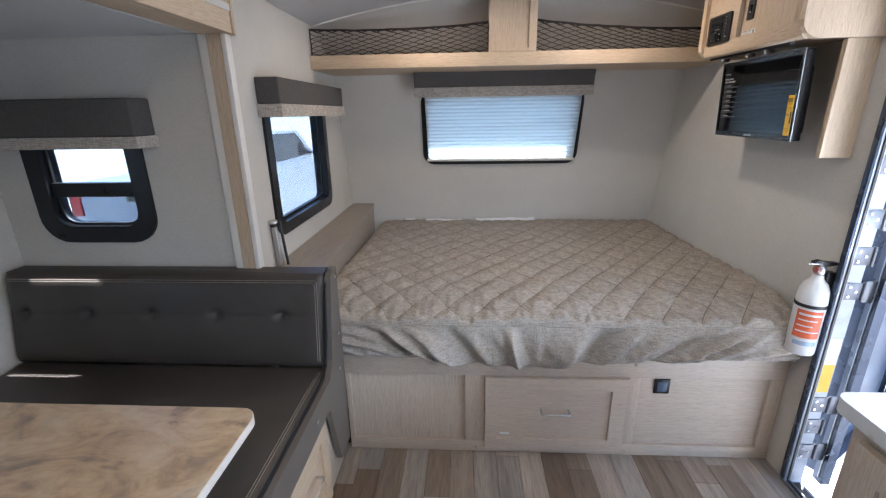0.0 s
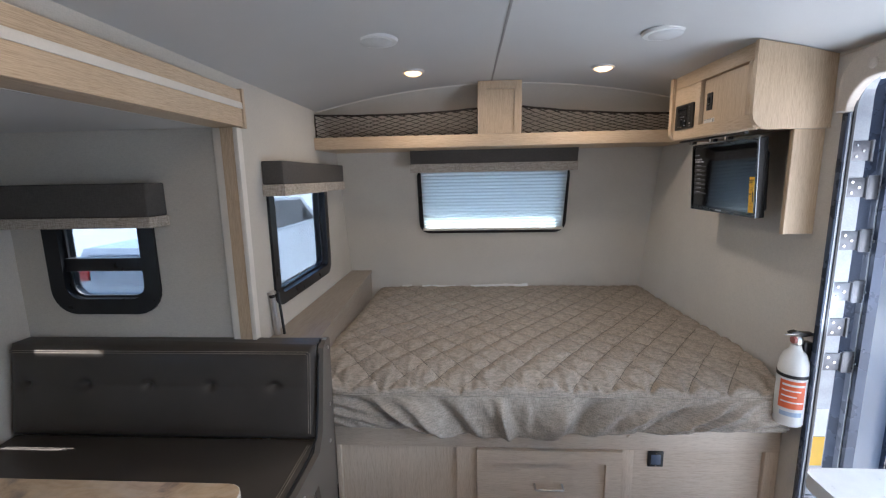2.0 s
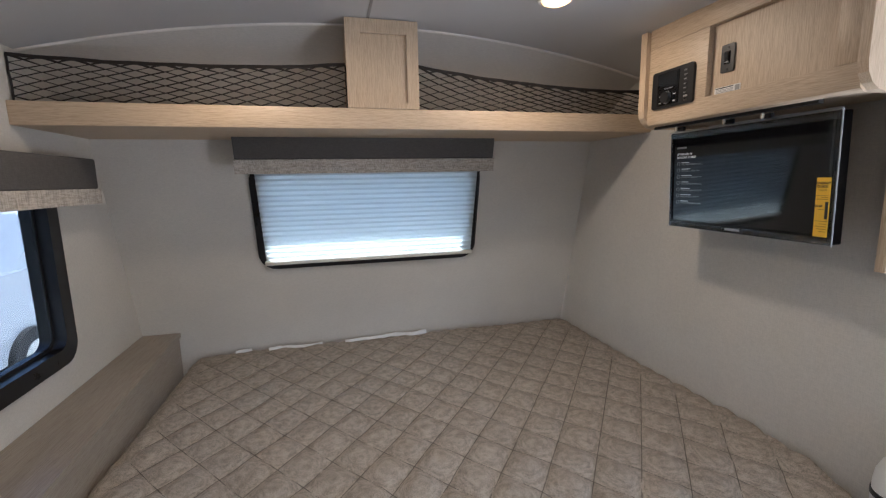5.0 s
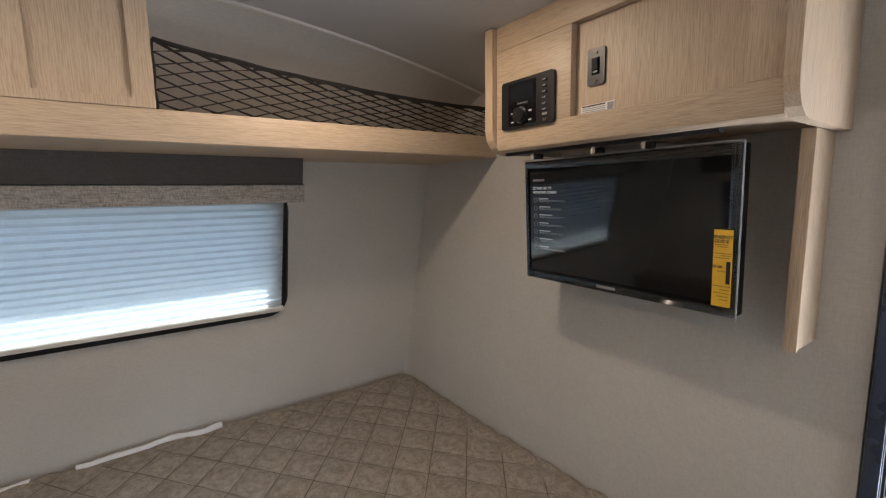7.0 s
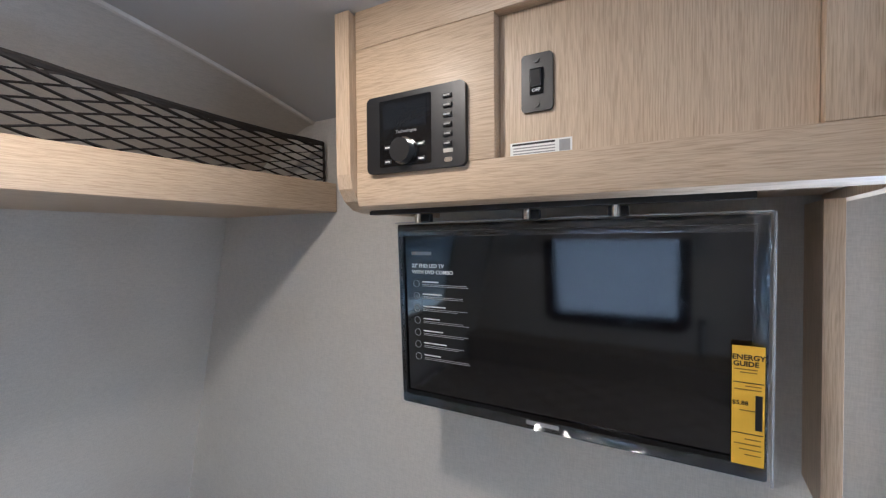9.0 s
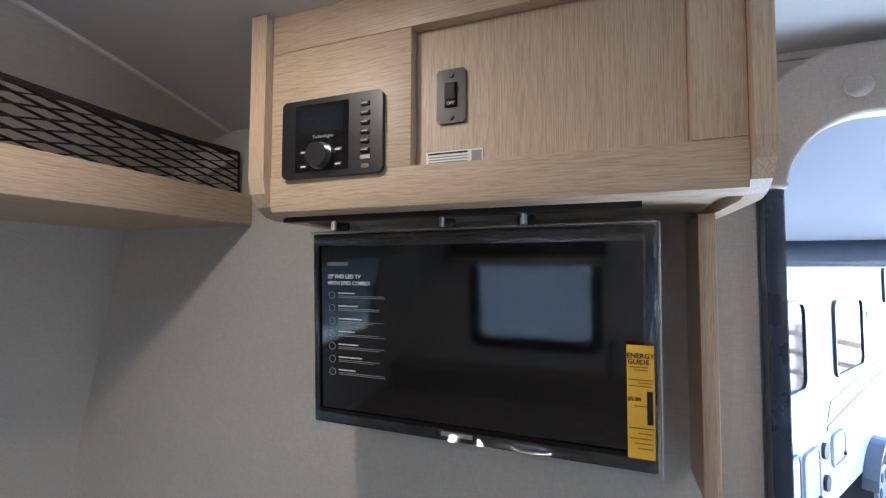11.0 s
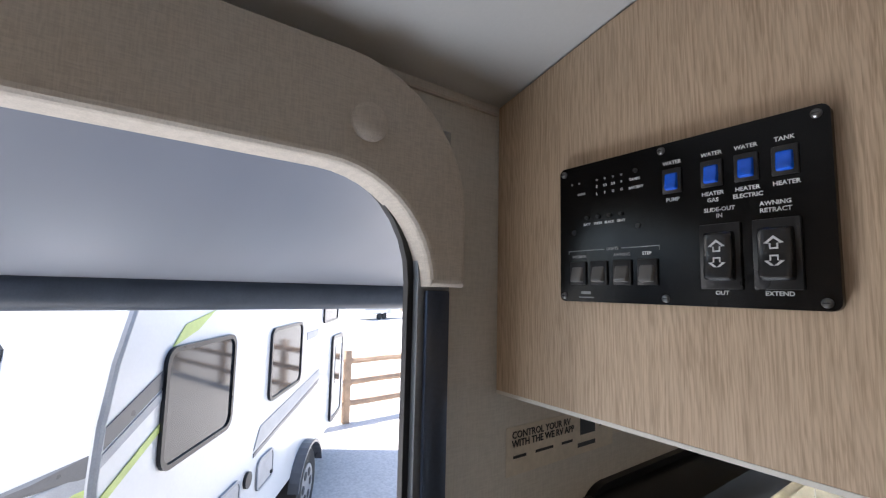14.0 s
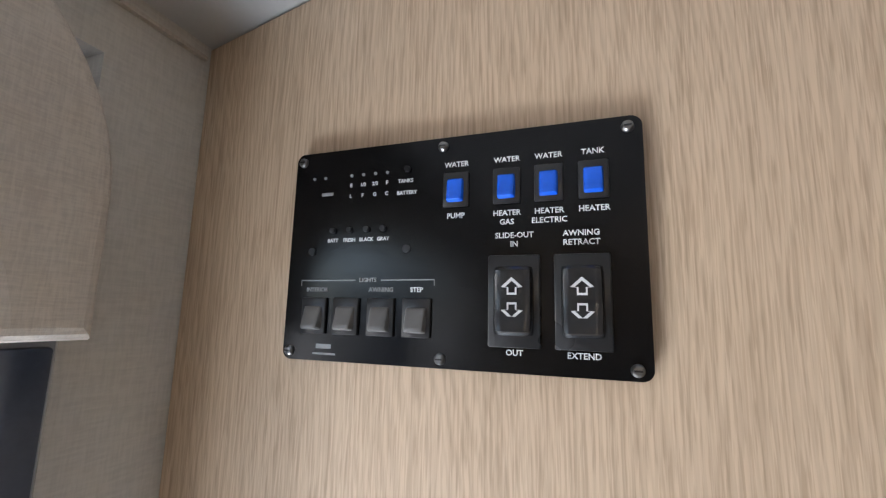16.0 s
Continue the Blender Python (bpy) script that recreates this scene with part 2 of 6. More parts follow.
def ring(bm, outer, inner, a, b, axis):
    """A frame between two outlines of equal length."""
    put = {'x': lambda u, v, w: (w, u, v), 'y': lambda u, v, w: (u, w, v), 'z': lambda u, v, w: (u, v, w)}[axis]
    n = len(outer)
    vs = [[bm.verts.new(put(u, v, w)) for u, v in o] for w in (a, b) for o in (outer, inner)]
    for i in range(n):
        j = (i + 1) % n
        for p, q in ((0, 1), (2, 3), (0, 2), (1, 3)):
            bm.faces.new((vs[p][i], vs[p][j], vs[q][j], vs[q][i]))
    bmesh.ops.recalc_face_normals(bm, faces=bm.faces)
    return bm


def mesh_of(name, bm, material, smooth=False):
    me = bpy.data.meshes.new(name)
    bm.to_mesh(me)
    bm.free()
    me.materials.append(material)
    if smooth:
        me.shade_smooth()
        me.set_sharp_from_angle(angle=radians(35))
    return me


def part(name, bm, material, parent=None, label="", smooth=True):
    ob = new(name, mesh_of(name, bm, material, smooth))
    if parent is not None:
        ob.parent = parent
        ob.matrix_parent_inverse = parent.matrix_world.inverted()
    return tagged(ob, label)


def thing(name, label, category, at=(0, 0, 0), group="", kind=""):
    ob = new(name)
    ob.empty_display_size = 0.05
    ob.location = at
    ob.matrix_world = Matrix.Translation(at)
    return tagged(ob, label, category, group, kind)


def structure(name, bm, material, label="", category="", smooth=False):
    return tagged(part(name, bm, material, None, label, smooth), "", category or name.split("_")[0], "", "structure")


def lettering(text, parent, material, m, size, depth=0.0002, align='CENTER', name="lettering", bold=0.0):
    """Raised words in the built-in font, lying in the plane of the pose m."""
    cu = bpy.data.curves.new(name, 'FONT')
    cu.body, cu.size, cu.align_x, cu.align_y, cu.extrude, cu.resolution_u, cu.offset = text, size, align, 'CENTER', depth, 2, bold
    tmp = bpy.data.objects.new(name, cu)
    scene.collection.objects.link(tmp)
    bpy.context.view_layer.update()
    me = bpy.data.meshes.new_from_object(tmp.evaluated_get(bpy.context.evaluated_depsgraph_get()))
    bpy.data.objects.remove(tmp)
    me.materials.clear()
    me.materials.append(material)
    me.transform(m)
    ob = new(name, me)
    if parent is not None:
        ob.parent = parent
        ob.matrix_parent_inverse = parent.matrix_world.inverted()
    return ob


# ---- structure ----
RAD = 4.28


def zc(x):
    """Height of the bowed ceiling."""
    return 2.04 - (x - 0.31) ** 2 / (2 * RAD)


def wall(bm, axis, w0, w1, u0, u1, z0, z1, holes):
    """A wall across an axis, from u0 to u1, with rectangular openings (u0, u1, z0, z1)."""
    us = sorted({u0, u1, *(h[i] for h in holes for i in (0, 1))})
    for a, b in zip(us, us[1:]):
        zs = [z0]
        for h in sorted((h for h in holes if h[0] < b - 1e-6 and h[1] > a + 1e-6), key=lambda h: h[2]):
            zs += [h[2], h[3]]
        zs.append(z1)
        for lo, hi in zip(zs[::2], zs[1::2]):
            if hi - lo > 1e-4:
                box(bm, *((w0, w1, a, b) if axis == 'x' else (a, b, w0, w1)), lo, hi)
    return bm


DOOR = (0.858, 1.518, 0.0, 1.845)
WIN_BED = (1.853, 2.583, 0.970, 1.56)          # on the left wall, beside the bed
WIN_FRONT = (-0.196, 0.783, 1.16, 1.60)        # on the front wall, over the bed
WIN_SLIDE = (-1.50, -1.105, 1.036, 1.48)     # on the slide-out's end wall
WIN_KITCHEN = (-0.55, 0.62, 1.02, 1.44)      # on the right wall, over the counter
WIN_FILL_REAR = (-0.2, 0.9, 0.95, 1.6)            # on the rear wall; unseen, added to let light in
WIN_FILL_DINETTE = (-0.55, 0.80, 0.92, 1.42)      # on the slide-out's outer wall, beside the table; unseen, added for daylight
LEAN_BACK = Matrix.Translation((0, 3.155, 0.67)) @ Matrix.Rotation(radians(14.5), 4, 'X') @ Matrix.Translation((0, -FW, -0.67))
SLIDE_Y, SLIDE_X, SLIDE_Z = 1.555, -1.665, 1.715
SLIDE_B = -0.95

structure("wall_right", wall(bmesh.new(), 'x', RW, RW + 0.055, BW, FW, 0.0, 1.95, [(DOOR[0] - 0.0125, DOOR[1] + 0.0125, 0.0, DOOR[3] + 0.017), WIN_KITCHEN]), M_WALL, "beige linen-look vinyl side wall with a doorway", "wall")
structure("wall_left", wall(bmesh.new(), 'x', LW - 0.055, LW, BW, FW, 0.0, 1.95, [WIN_BED, (SLIDE_B, SLIDE_Y, 0.0, 1.735)]), M_WALL, "beige linen-look vinyl side wall with slide-out opening", "wall")
wf = structure("wall_front", wall(bmesh.new(), 'y', FW, FW + 0.05, LW - 0.055, RW + 0.055, 0.0, 1.95, [WIN_FRONT]), M_WALL, "beige linen-look vinyl wall leaning over the bed", "wall")
wf.matrix_world = LEAN_BACK
structure("wall_rear", wall(bmesh.new(), 'y', BW - 0.05, BW, LW - 0.055, RW + 0.055, 0.0, 2.1, [WIN_FILL_REAR]), M_WALL, "beige vinyl rear wall with an unseen window added for light", "wall")
structure("wall_slide_end", wall(bmesh.new(), 'y', SLIDE_Y, SLIDE_Y + 0.05, SLIDE_X, LW - 0.056, 0.0, 1.95, [WIN_SLIDE]), M_WALL, "beige vinyl end wall of the slide-out with a window", "wall")
structure("wall_slide_outer", wall(bmesh.new(), 'x', SLIDE_X - 0.05, SLIDE_X, SLIDE_B - 0.05, SLIDE_Y + 0.05, 0.0, 1.95, [WIN_FILL_DINETTE]), M_WALL, "beige vinyl outer wall of the slide-out", "wall")
structure("wall_slide_rear", cube(SLIDE_X, LW - 0.056, SLIDE_B - 0.05, SLIDE_B, 0.0, 1.95), M_WALL, "beige vinyl rear wall of the slide-out", "wall")
structure("ceiling_slide", cube(SLIDE_X, LW - 0.056, SLIDE_B, SLIDE_Y, SLIDE_Z, SLIDE_Z + 0.05), M_CEIL, "pale grey flat ceiling inside the slide-out", "ceiling")


def bowed_sheet(bm, y0, y1, drop=None, nx=40, ny=2, thick=0.04):
    rows = []
    for j in range(ny + 1):
        y = y0 + (y1 - y0) * j / ny
        rows.append([bm.verts.new((LW - 0.04 + (RW - LW + 0.08) * i / nx, y, zc(LW - 0.04 + (RW - LW + 0.08) * i / nx) - (drop(LW - 0.04 + (RW - LW + 0.08) * i / nx, y) if drop else 0))) for i in range(nx + 1)])
    faces = [bm.faces.new((a[i], b[i], b[i + 1], a[i + 1])) for a, b in zip(rows, rows[1:]) for i in range(nx)]
    ext = bmesh.ops.extrude_face_region(bm, geom=faces)
    bmesh.ops.translate(bm, verts=[v for v in ext["geom"] if isinstance(v, bmesh.types.BMVert)], vec=(0, 0, thick))
    bmesh.ops.recalc_face_normals(bm, faces=bm.faces)
    return bm


NOSE_Y = 2.55
ceiling = structure("ceiling", bowed_sheet(bmesh.new(), BW - 0.05, NOSE_Y), M_CEIL, "pale grey bowed ceiling panels", "ceiling", True)
structure("ceiling_nose", bowed_sheet(bmesh.new(), NOSE_Y + 0.002, 2.905, lambda x, y: 0.004 + (zc(x) - 1.69) * max(0.0, (y - NOSE_Y) / 0.355) ** 1.35, 40, 14), M_WALL, "beige vinyl panel curving down to the front wall", "ceiling", True)
bead = bmesh.new()
tube(bead, [(LW + (RW - LW) * i / 40, NOSE_Y, zc(LW + (RW - LW) * i / 40) - 0.001) for i in range(41)], 0.006, 8)
structure("trim_nose", bead, M_SEAM, "thin cream bead where the ceiling meets the nose panel", "trim", True)
seam = cube(0.258, 0.2665, BW, NOSE_Y - 0.008, zc(0.262) - 0.0028, zc(0.262) + 0.001)
structure("trim_ceiling", seam, plain("grey_seam", (0.30, 0.29, 0.28), 0.6), "narrow seam strip along the ceiling", "trim", True)
floor = structure("floor", cube(LW - 0.9, RW + 0.055, BW - 0.05, FW + 0.05, -0.05, -0.004), plain("floor_base", (0.06, 0.05, 0.045), 0.6), "wood-look plank flooring", "floor")


# ---- bed, base and ledge ----
def bed_base():
    t = thing("platform_bed", "pale oak bed platform with drawer and recessed panels", "bed base", (0.46, 1.7, 0))
    y = 1.63
    x0, x1 = -0.45, RW - 0.004
    part("top_board", cube(x0, x1, y + 0.021, FW - 0.002, 0.48, 0.50, bevel=0.002), M_PALE_X, t)
    for name, a, b, lo, hi in (("top_rail", x0, x1, 0.395, 0.50), ("bottom_rail", x0, x1, 0.0, 0.055), ("stile", x0, -0.43, 0.055, 0.395),
                               ("stile", 0.068, 0.152, 0.055, 0.395), ("stile", 0.752, 0.80, 0.055, 0.395), ("stile", 1.32, x1, 0.055, 0.395)):
        part(name, cube(a, b, y, y + 0.02, lo, hi, bevel=0.0012), M_PALE_X if "rail" in name else M_PALE_Z, t)
    part("recessed_panel", cube(-0.43, 0.068, y + 0.0165, y + 0.0195, 0.055, 0.395), M_PALE_Z, t)
    part("recessed_panel", cube(0.80, 1.32, y + 0.0165, y + 0.0195, 0.055, 0.395), M_PALE_X, t)
    part("back_panel", cube(0.152, 0.752, y + 0.012, y + 0.018, 0.055, 0.395), M_PALE_X, t)
    d = part("drawer_front", ring(bmesh.new(), rounded(0.154, 0.748, 0.03, 0.396, 0.002, 1), rounded(0.206, 0.684, 0.087, 0.338, 0.001, 1), y - 0.02, y - 0.002, 'y'), M_PALE_X, t, smooth=False)
    part("drawer_panel", cube(0.2065, 0.6835, y - 0.0055, y - 0.002, 0.0875, 0.3375), M_PALE_X, d)
    h = bmesh.new()
    tube(h, [(0.395, y - 0.005, 0.233), (0.395, y - 0.038, 0.233), (0.40, y - 0.043, 0.233), (0.505, y - 0.043, 0.233), (0.51, y - 0.038, 0.233), (0.51, y - 0.005, 0.233)], 0.0045, 10)
    part("handle", h, M_METAL, d, "brushed nickel bar handle")
    part("tag", cube(0.222, 0.262, y - 0.0075, y - 0.0057, 0.101, 0.11), M_WHITE, d, "small torn white tag")
    for sx, sz in ((0.118, 0.455), (0.775, 0.455), (0.118, 0.02), (0.775, 0.02)):
        part("screw_cap", cyl(bmesh.new(), (sx, y - 0.003, sz), 0.008, 0.006, 'y', 16), M_PALE_X, t)
    o = part("outlet", cube(0.862, 0.925, y + 0.008, y + 0.0163, 0.315, 0.383, bevel=0.002), M_BLACK, t, "black charging outlet")
    part("socket_insert", cube(0.874, 0.913, y + 0.005, y + 0.008, 0.327, 0.371, bevel=0.001), plain("blue_grey_plastic", (0.09, 0.12, 0.18), 0.35), o)
    for oz in (0.322, 0.376):
        part("screw", cyl(bmesh.new(), (0.8935, y + 0.007, oz), 0.003, 0.003, 'y', 10), M_CHROME, o)
    return t


bed_base()
M_QUILT = weave("quilted_cover", (0.36, 0.315, 0.265), 330, 0.95, 0.7, 0.35)


def quilt(x, y):
    """Puff of the diamond stitching."""
    s = 0.185
    a, b = ((x * 1.25 + y) / s) % 1.0, ((x * 1.25 - y) / s) % 1.0
    return 0.013 * (min(1, 3.0 * min(a, 1 - a)) * min(1, 3.0 * min(b, 1 - b))) ** 0.6


def mattress():
    t = thing("bed", "mattress under a taupe diamond-quilted fitted coverlet", "bed", (0.45, 2.35, 0.5))
    bm = bmesh.new()
    front, back, top, seam, bend = 1.575, 3.125, 0.715, 0.658, 0.016
    nx, ny = 340, 320

    def surface(x, y, k):
        """Height of the quilted top."""
        z = top + 0.006 * noise.noise((x * 3.1, 0.8 + k * 3, 1.7)) + quilt(x, y) * (1.25 - 0.6 * k)
        z += 0.007 * noise.noise((x * 7, y * 7, 5.0)) * (1 - k * 0.7) + 0.004 * noise.noise((x * 24, y * 18, 2.0)) * max(0, 1 - 2 * k)
        z += 0.006 * noise.noise((x * 15, y * 11, 7.0)) * math.exp(-k * 3)
        z += 0.012 * noise.noise((x * 34, y * 7, 4.0)) * math.exp(-k * 11)
        return z + 0.012 * math.exp(-((k - 0.15) / 0.2) ** 2) - 0.008 * k - 0.046 * math.exp(-k / 0.09)

    rng = random.Random(12)
    folds = [(-0.42 + 1.72 * (i + rng.uniform(0.15, 0.85)) / 15, rng.uniform(0.020, 0.046), rng.uniform(0.2, 1.0) * (1 if i % 3 else -0.7)) for i in range(15)]
    rows = []
    for j in range(ny + 1):
        s = j / ny
        row = []
        for i in range(nx + 1):
            u = i / nx
            xl, xr = -0.435 - 0.13 * max(0.0, min(1.0, (s - 0.25) / 0.16)), 1.345 + 0.03 * max(0.0, min(1.0, (s - 0.27) / 0.2))
            x = xl + (xr - xl) * u
            edge = min(u, 1 - u) * (xr - xl)
            if s < 0.2:                                  # hanging front
                k = s / 0.2
                fold = 0.0
                for fx, fw, fa in folds:                  # soft folds drawn together towards the hem
                    d = (x - 0.35 - (fx - 0.35) * (0.62 + 0.38 * k)) / fw
                    if abs(d) < 2.5:
                        fold += fa * math.exp(-d * d)
                fold += 0.10 * noise.noise((x * 9, k * 2.5, 3.0)) + 0.26 * noise.noise((x * 17 - (x - 0.35) * k * 9, k * 1.3, 3.0)) + 0.10 * noise.noise((x * 38, k * 4, 3.0))
                hem = 0.507 - 0.045 * math.exp(-((x - 0.30) / 0.42) ** 2)
                z = hem + (seam - hem) * k
                y = front - 0.006 * math.sin(math.pi * k) - fold * 0.075 * math.sin(math.pi * min(1.0, 0.10 + 0.90 * k)) - 0.010 * math.sin(math.pi * k) + 0.03 * max(0.0, 1 - k / 0.12) ** 2
            elif s < 0.26:                               # rounded shoulder
                a = (s - 0.2) / 0.06 * math.pi / 2
                y = front + bend * (1 - math.cos(a))
                z = seam + (surface(x, front + bend, 0.0) - seam) * math.sin(a)
            else:
                k = (s - 0.26) / 0.74
                y = front + bend + (back - front - bend) * k
                z = surface(x, y, k)
                z -= 0.02 * max(0, (k - 0.985) / 0.015)
            if edge < 0.09 and s > 0.2:
                z -= (0.05 if u < 0.5 else 0.012) * max(0.0, min(1.0, (s - 0.3) / 0.3)) * (1 - math.sqrt(max(0, 1 - (1 - edge / 0.09) ** 2)))
            row.append(bm.verts.new((x, y, z)))
        rows.append(row)
    for a, b in zip(rows, rows[1:]):
        for i in range(nx):
            bm.faces.new((a[i], a[i + 1], b[i + 1], b[i]))
    c = part("coverlet", bm, M_QUILT, t)
    # Stitch ribbons, their dark colour standing in for shade in the grooves.
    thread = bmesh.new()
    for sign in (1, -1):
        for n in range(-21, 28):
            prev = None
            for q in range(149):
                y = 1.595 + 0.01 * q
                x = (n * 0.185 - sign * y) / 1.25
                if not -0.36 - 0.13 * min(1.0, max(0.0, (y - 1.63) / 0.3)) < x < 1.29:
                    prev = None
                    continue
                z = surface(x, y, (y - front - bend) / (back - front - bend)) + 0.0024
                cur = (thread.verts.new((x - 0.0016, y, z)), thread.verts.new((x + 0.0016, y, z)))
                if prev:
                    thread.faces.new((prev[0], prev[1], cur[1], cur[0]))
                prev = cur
    part("stitching", thread, plain("shaded_taupe_thread", (0.13, 0.113, 0.095), 0.9), t, "taupe diamond stitching, dark to carry the groove shade")
    core = cube(-0.43, 1.34, 1.615, 3.12, 0.502, 0.66, bevel=0.03)
    part("mattress", core, plain("mattress_side", (0.2, 0.18, 0.16), 0.9), t, "dark mattress edge showing under the coverlet")
    piping = bmesh.new()
    tube(piping, [(-0.44 + 1.79 * i / 60, front - 0.001 + 0.002 * math.sin(i), seam + 0.001 + 0.003 * noise.noise((i * 0.5, 0, 0))) for i in range(61)], 0.003, 6)
    part("piping", piping, M_QUILT, t)
    M_SHEET = plain("white_plastic_sheet", (0.8, 0.8, 0.78), 0.35, 0, 0.05)
    for x0, x1, seed in ((-0.37, -0.30, 1), (-0.22, 0.03, 2), (0.14, 0.56, 3)):
        s = bmesh.new()
        n = 24
        prev = None
        for i in range(n + 1):
            x = x0 + (x1 - x0) * i / n
            h = 0.008 + 0.012 * abs(noise.noise((x * 17, seed, 0.4))) + (0.006 * i / n if seed == 3 else 0.0)
            y = 3.098 + 0.03 * noise.noise((x * 9, seed, 2.2))
            cur = [bm2 for bm2 in (s.verts.new((x, y - 0.012, 0.713)), s.verts.new((x, y - 0.007, 0.714 + h)), s.verts.new((x, y + 0.008, 0.713 + h * 0.8)), s.verts.new((x, y + 0.012, 0.70)))]
            if prev:
                for a in range(3):
                    s.faces.new((prev[a], cur[a], cur[a + 1], prev[a + 1]))
            prev = cur
        part("liner_edge", s, M_SHEET, t, "crumpled white plastic liner edge")
    return t


mattress()
ledge = thing("side_ledge", "taupe wood-look boxed ledge beside the bed", "ledge", (-0.65, 2.4, 0))
part("ledge_top", prism(bmesh.new(), [(LW + 0.001, 1.60), (-0.522, 1.60), (-0.598, 3.105), (LW + 0.001, 3.105)], 0.815, 0.835, 'z'), M_LEDGE, ledge)
part("ledge_side", prism(bmesh.new(), [(-0.548, 1.602), (-0.528, 1.602), (-0.604, 3.10), (-0.624, 3.10)], 0.0, 0.8145, 'z'), M_LEDGE, ledge)
part("ledge_end", cube(LW + 0.002, -0.549, 1.602, 1.62, 0.0, 0.8145), M_LEDGE, ledge)


# ---- slide-out: fascia, trim, bench, table ----
fascia = structure("trim_fascia", cube(-0.705, -0.683, SLIDE_B, 1.545, 1.712, 1.84, bevel=0.002), M_OAK_Y, "oak fascia beam over the slide-out opening", "trim")
part("fascia_return", cube(-0.79, -0.7055, SLIDE_B, 1.545, 1.712, 1.735), M_OAK_Y, fascia)
part("fascia_top", cube(LW + 0.001, -0.7055, SLIDE_B, 1.545, 1.82, 1.84), M_OAK_Y, fascia)
part("white_strip", cube(-0.6828, -0.679, SLIDE_B, 1.546, 1.775, 1.797, bevel=0.001), M_SEAM, fascia, "cream insert strip")
part("end_cap", cube(LW + 0.001, -0.677, 1.5465, 1.562, 1.708, 1.846, bevel=0.002), M_OAK_Z, fascia)
post = structure("trim_slide_post", cube(-0.7625, -0.715, 1.525, 1.554, 0.0, 1.711, bevel=0.002), M_OAK_Z, "oak trim board at the end of the slide-out opening", "trim")
part("white_strip", cube(-0.791, -0.763, 1.528, 1.554, 0.0, 1.711, bevel=0.003), M_SEAM, post, "cream insert strip")
part("white_strip", cube(-0.7145, -0.696, 1.523, 1.558, 0.0, 1.711, bevel=0.004), M_SEAM, post, "cream insert strip")


def window(name, label, axis, w0, w1, u0, u1, z0, z1, radius, mullions=(), rim=0.028, lip_in=0.02, pane=None):
    """A framed trailer window: axis is its normal, w0 to w1 the frame's depth, mullions the heights of cross bars."""
    t = thing(name, label, "window", kind="structure")
    out, inn = rounded(u0 - rim, u1 + rim, z0 - rim, z1 + rim, radius), rounded(u0 + lip_in, u1 - lip_in, z0 + lip_in, z1 - lip_in, radius * 0.62)
    part("frame", ring(bmesh.new(), out, inn, min(w0, w1), max(w0, w1), axis), M_FRAME, t)
    mid = (w0 + w1) / 2
    g0, g1 = lip_in - 0.0005, lip_in + 0.01
    lip = rounded(u0 + g1, u1 - g1, z0 + g1, z1 - g1, radius * 0.55)
    part("inner_bead", ring(bmesh.new(), rounded(u0 + g0, u1 - g0, z0 + g0, z1 - g0, radius * 0.62), lip, mid - 0.012, mid + 0.004, axis), M_BLACK, t)
    g = part("pane", prism(bmesh.new(), lip, mid - 0.0035, mid + 0.0005, axis), pane or M_GLASS, t)
    g.visible_shadow = False
    for zz, hh in mullions:
        a, b = (mid - 0.02, mid + 0.016)
        part("cross_bar", cube(*((a, b, u0 + 0.012, u1 - 0.012) if axis == 'x' else (u0 + 0.012, u1 - 0.012, a, b)), zz - hh, zz + hh, bevel=0.002), M_FRAME, t)
    return t


window("window_1", "dark-framed sliding window in the slide-out", 'y', SLIDE_Y - 0.012, SLIDE_Y + 0.06, *WIN_SLIDE, 0.10, ((1.205, 0.026),), lip_in=0.034)
window("window_2", "dark-framed window beside the bed", 'x', LW + 0.012, LW - 0.065, *WIN_BED, 0.07, lip_in=0.026)
w3 = window("window_3", "dark-framed window over the bed", 'y', FW - 0.012, FW + 0.06, *WIN_FRONT, 0.075, rim=0.022, pane=glass("front_window_glass", (0.62, 0.68, 0.70)))
w3.matrix_world = LEAN_BACK @ w3.matrix_world
# Unseen dinette window, added so that daylight reaches the slide-out.
window("window_5", "unseen dark-framed window beside the dinette table, added for daylight", 'x', SLIDE_X + 0.012, SLIDE_X - 0.06, *WIN_FILL_DINETTE, 0.07)
# Unseen rear window, added to let fill light into the room.
window("window_6", "unseen dark-framed rear window, added to let light in", 'y', BW + 0.012, BW - 0.055, *WIN_FILL_REAR, 0.07)
window("window_4", "dark-framed window over the kitchen counter", 'x', RW - 0.01, RW + 0.065, *WIN_KITCHEN, 0.05)


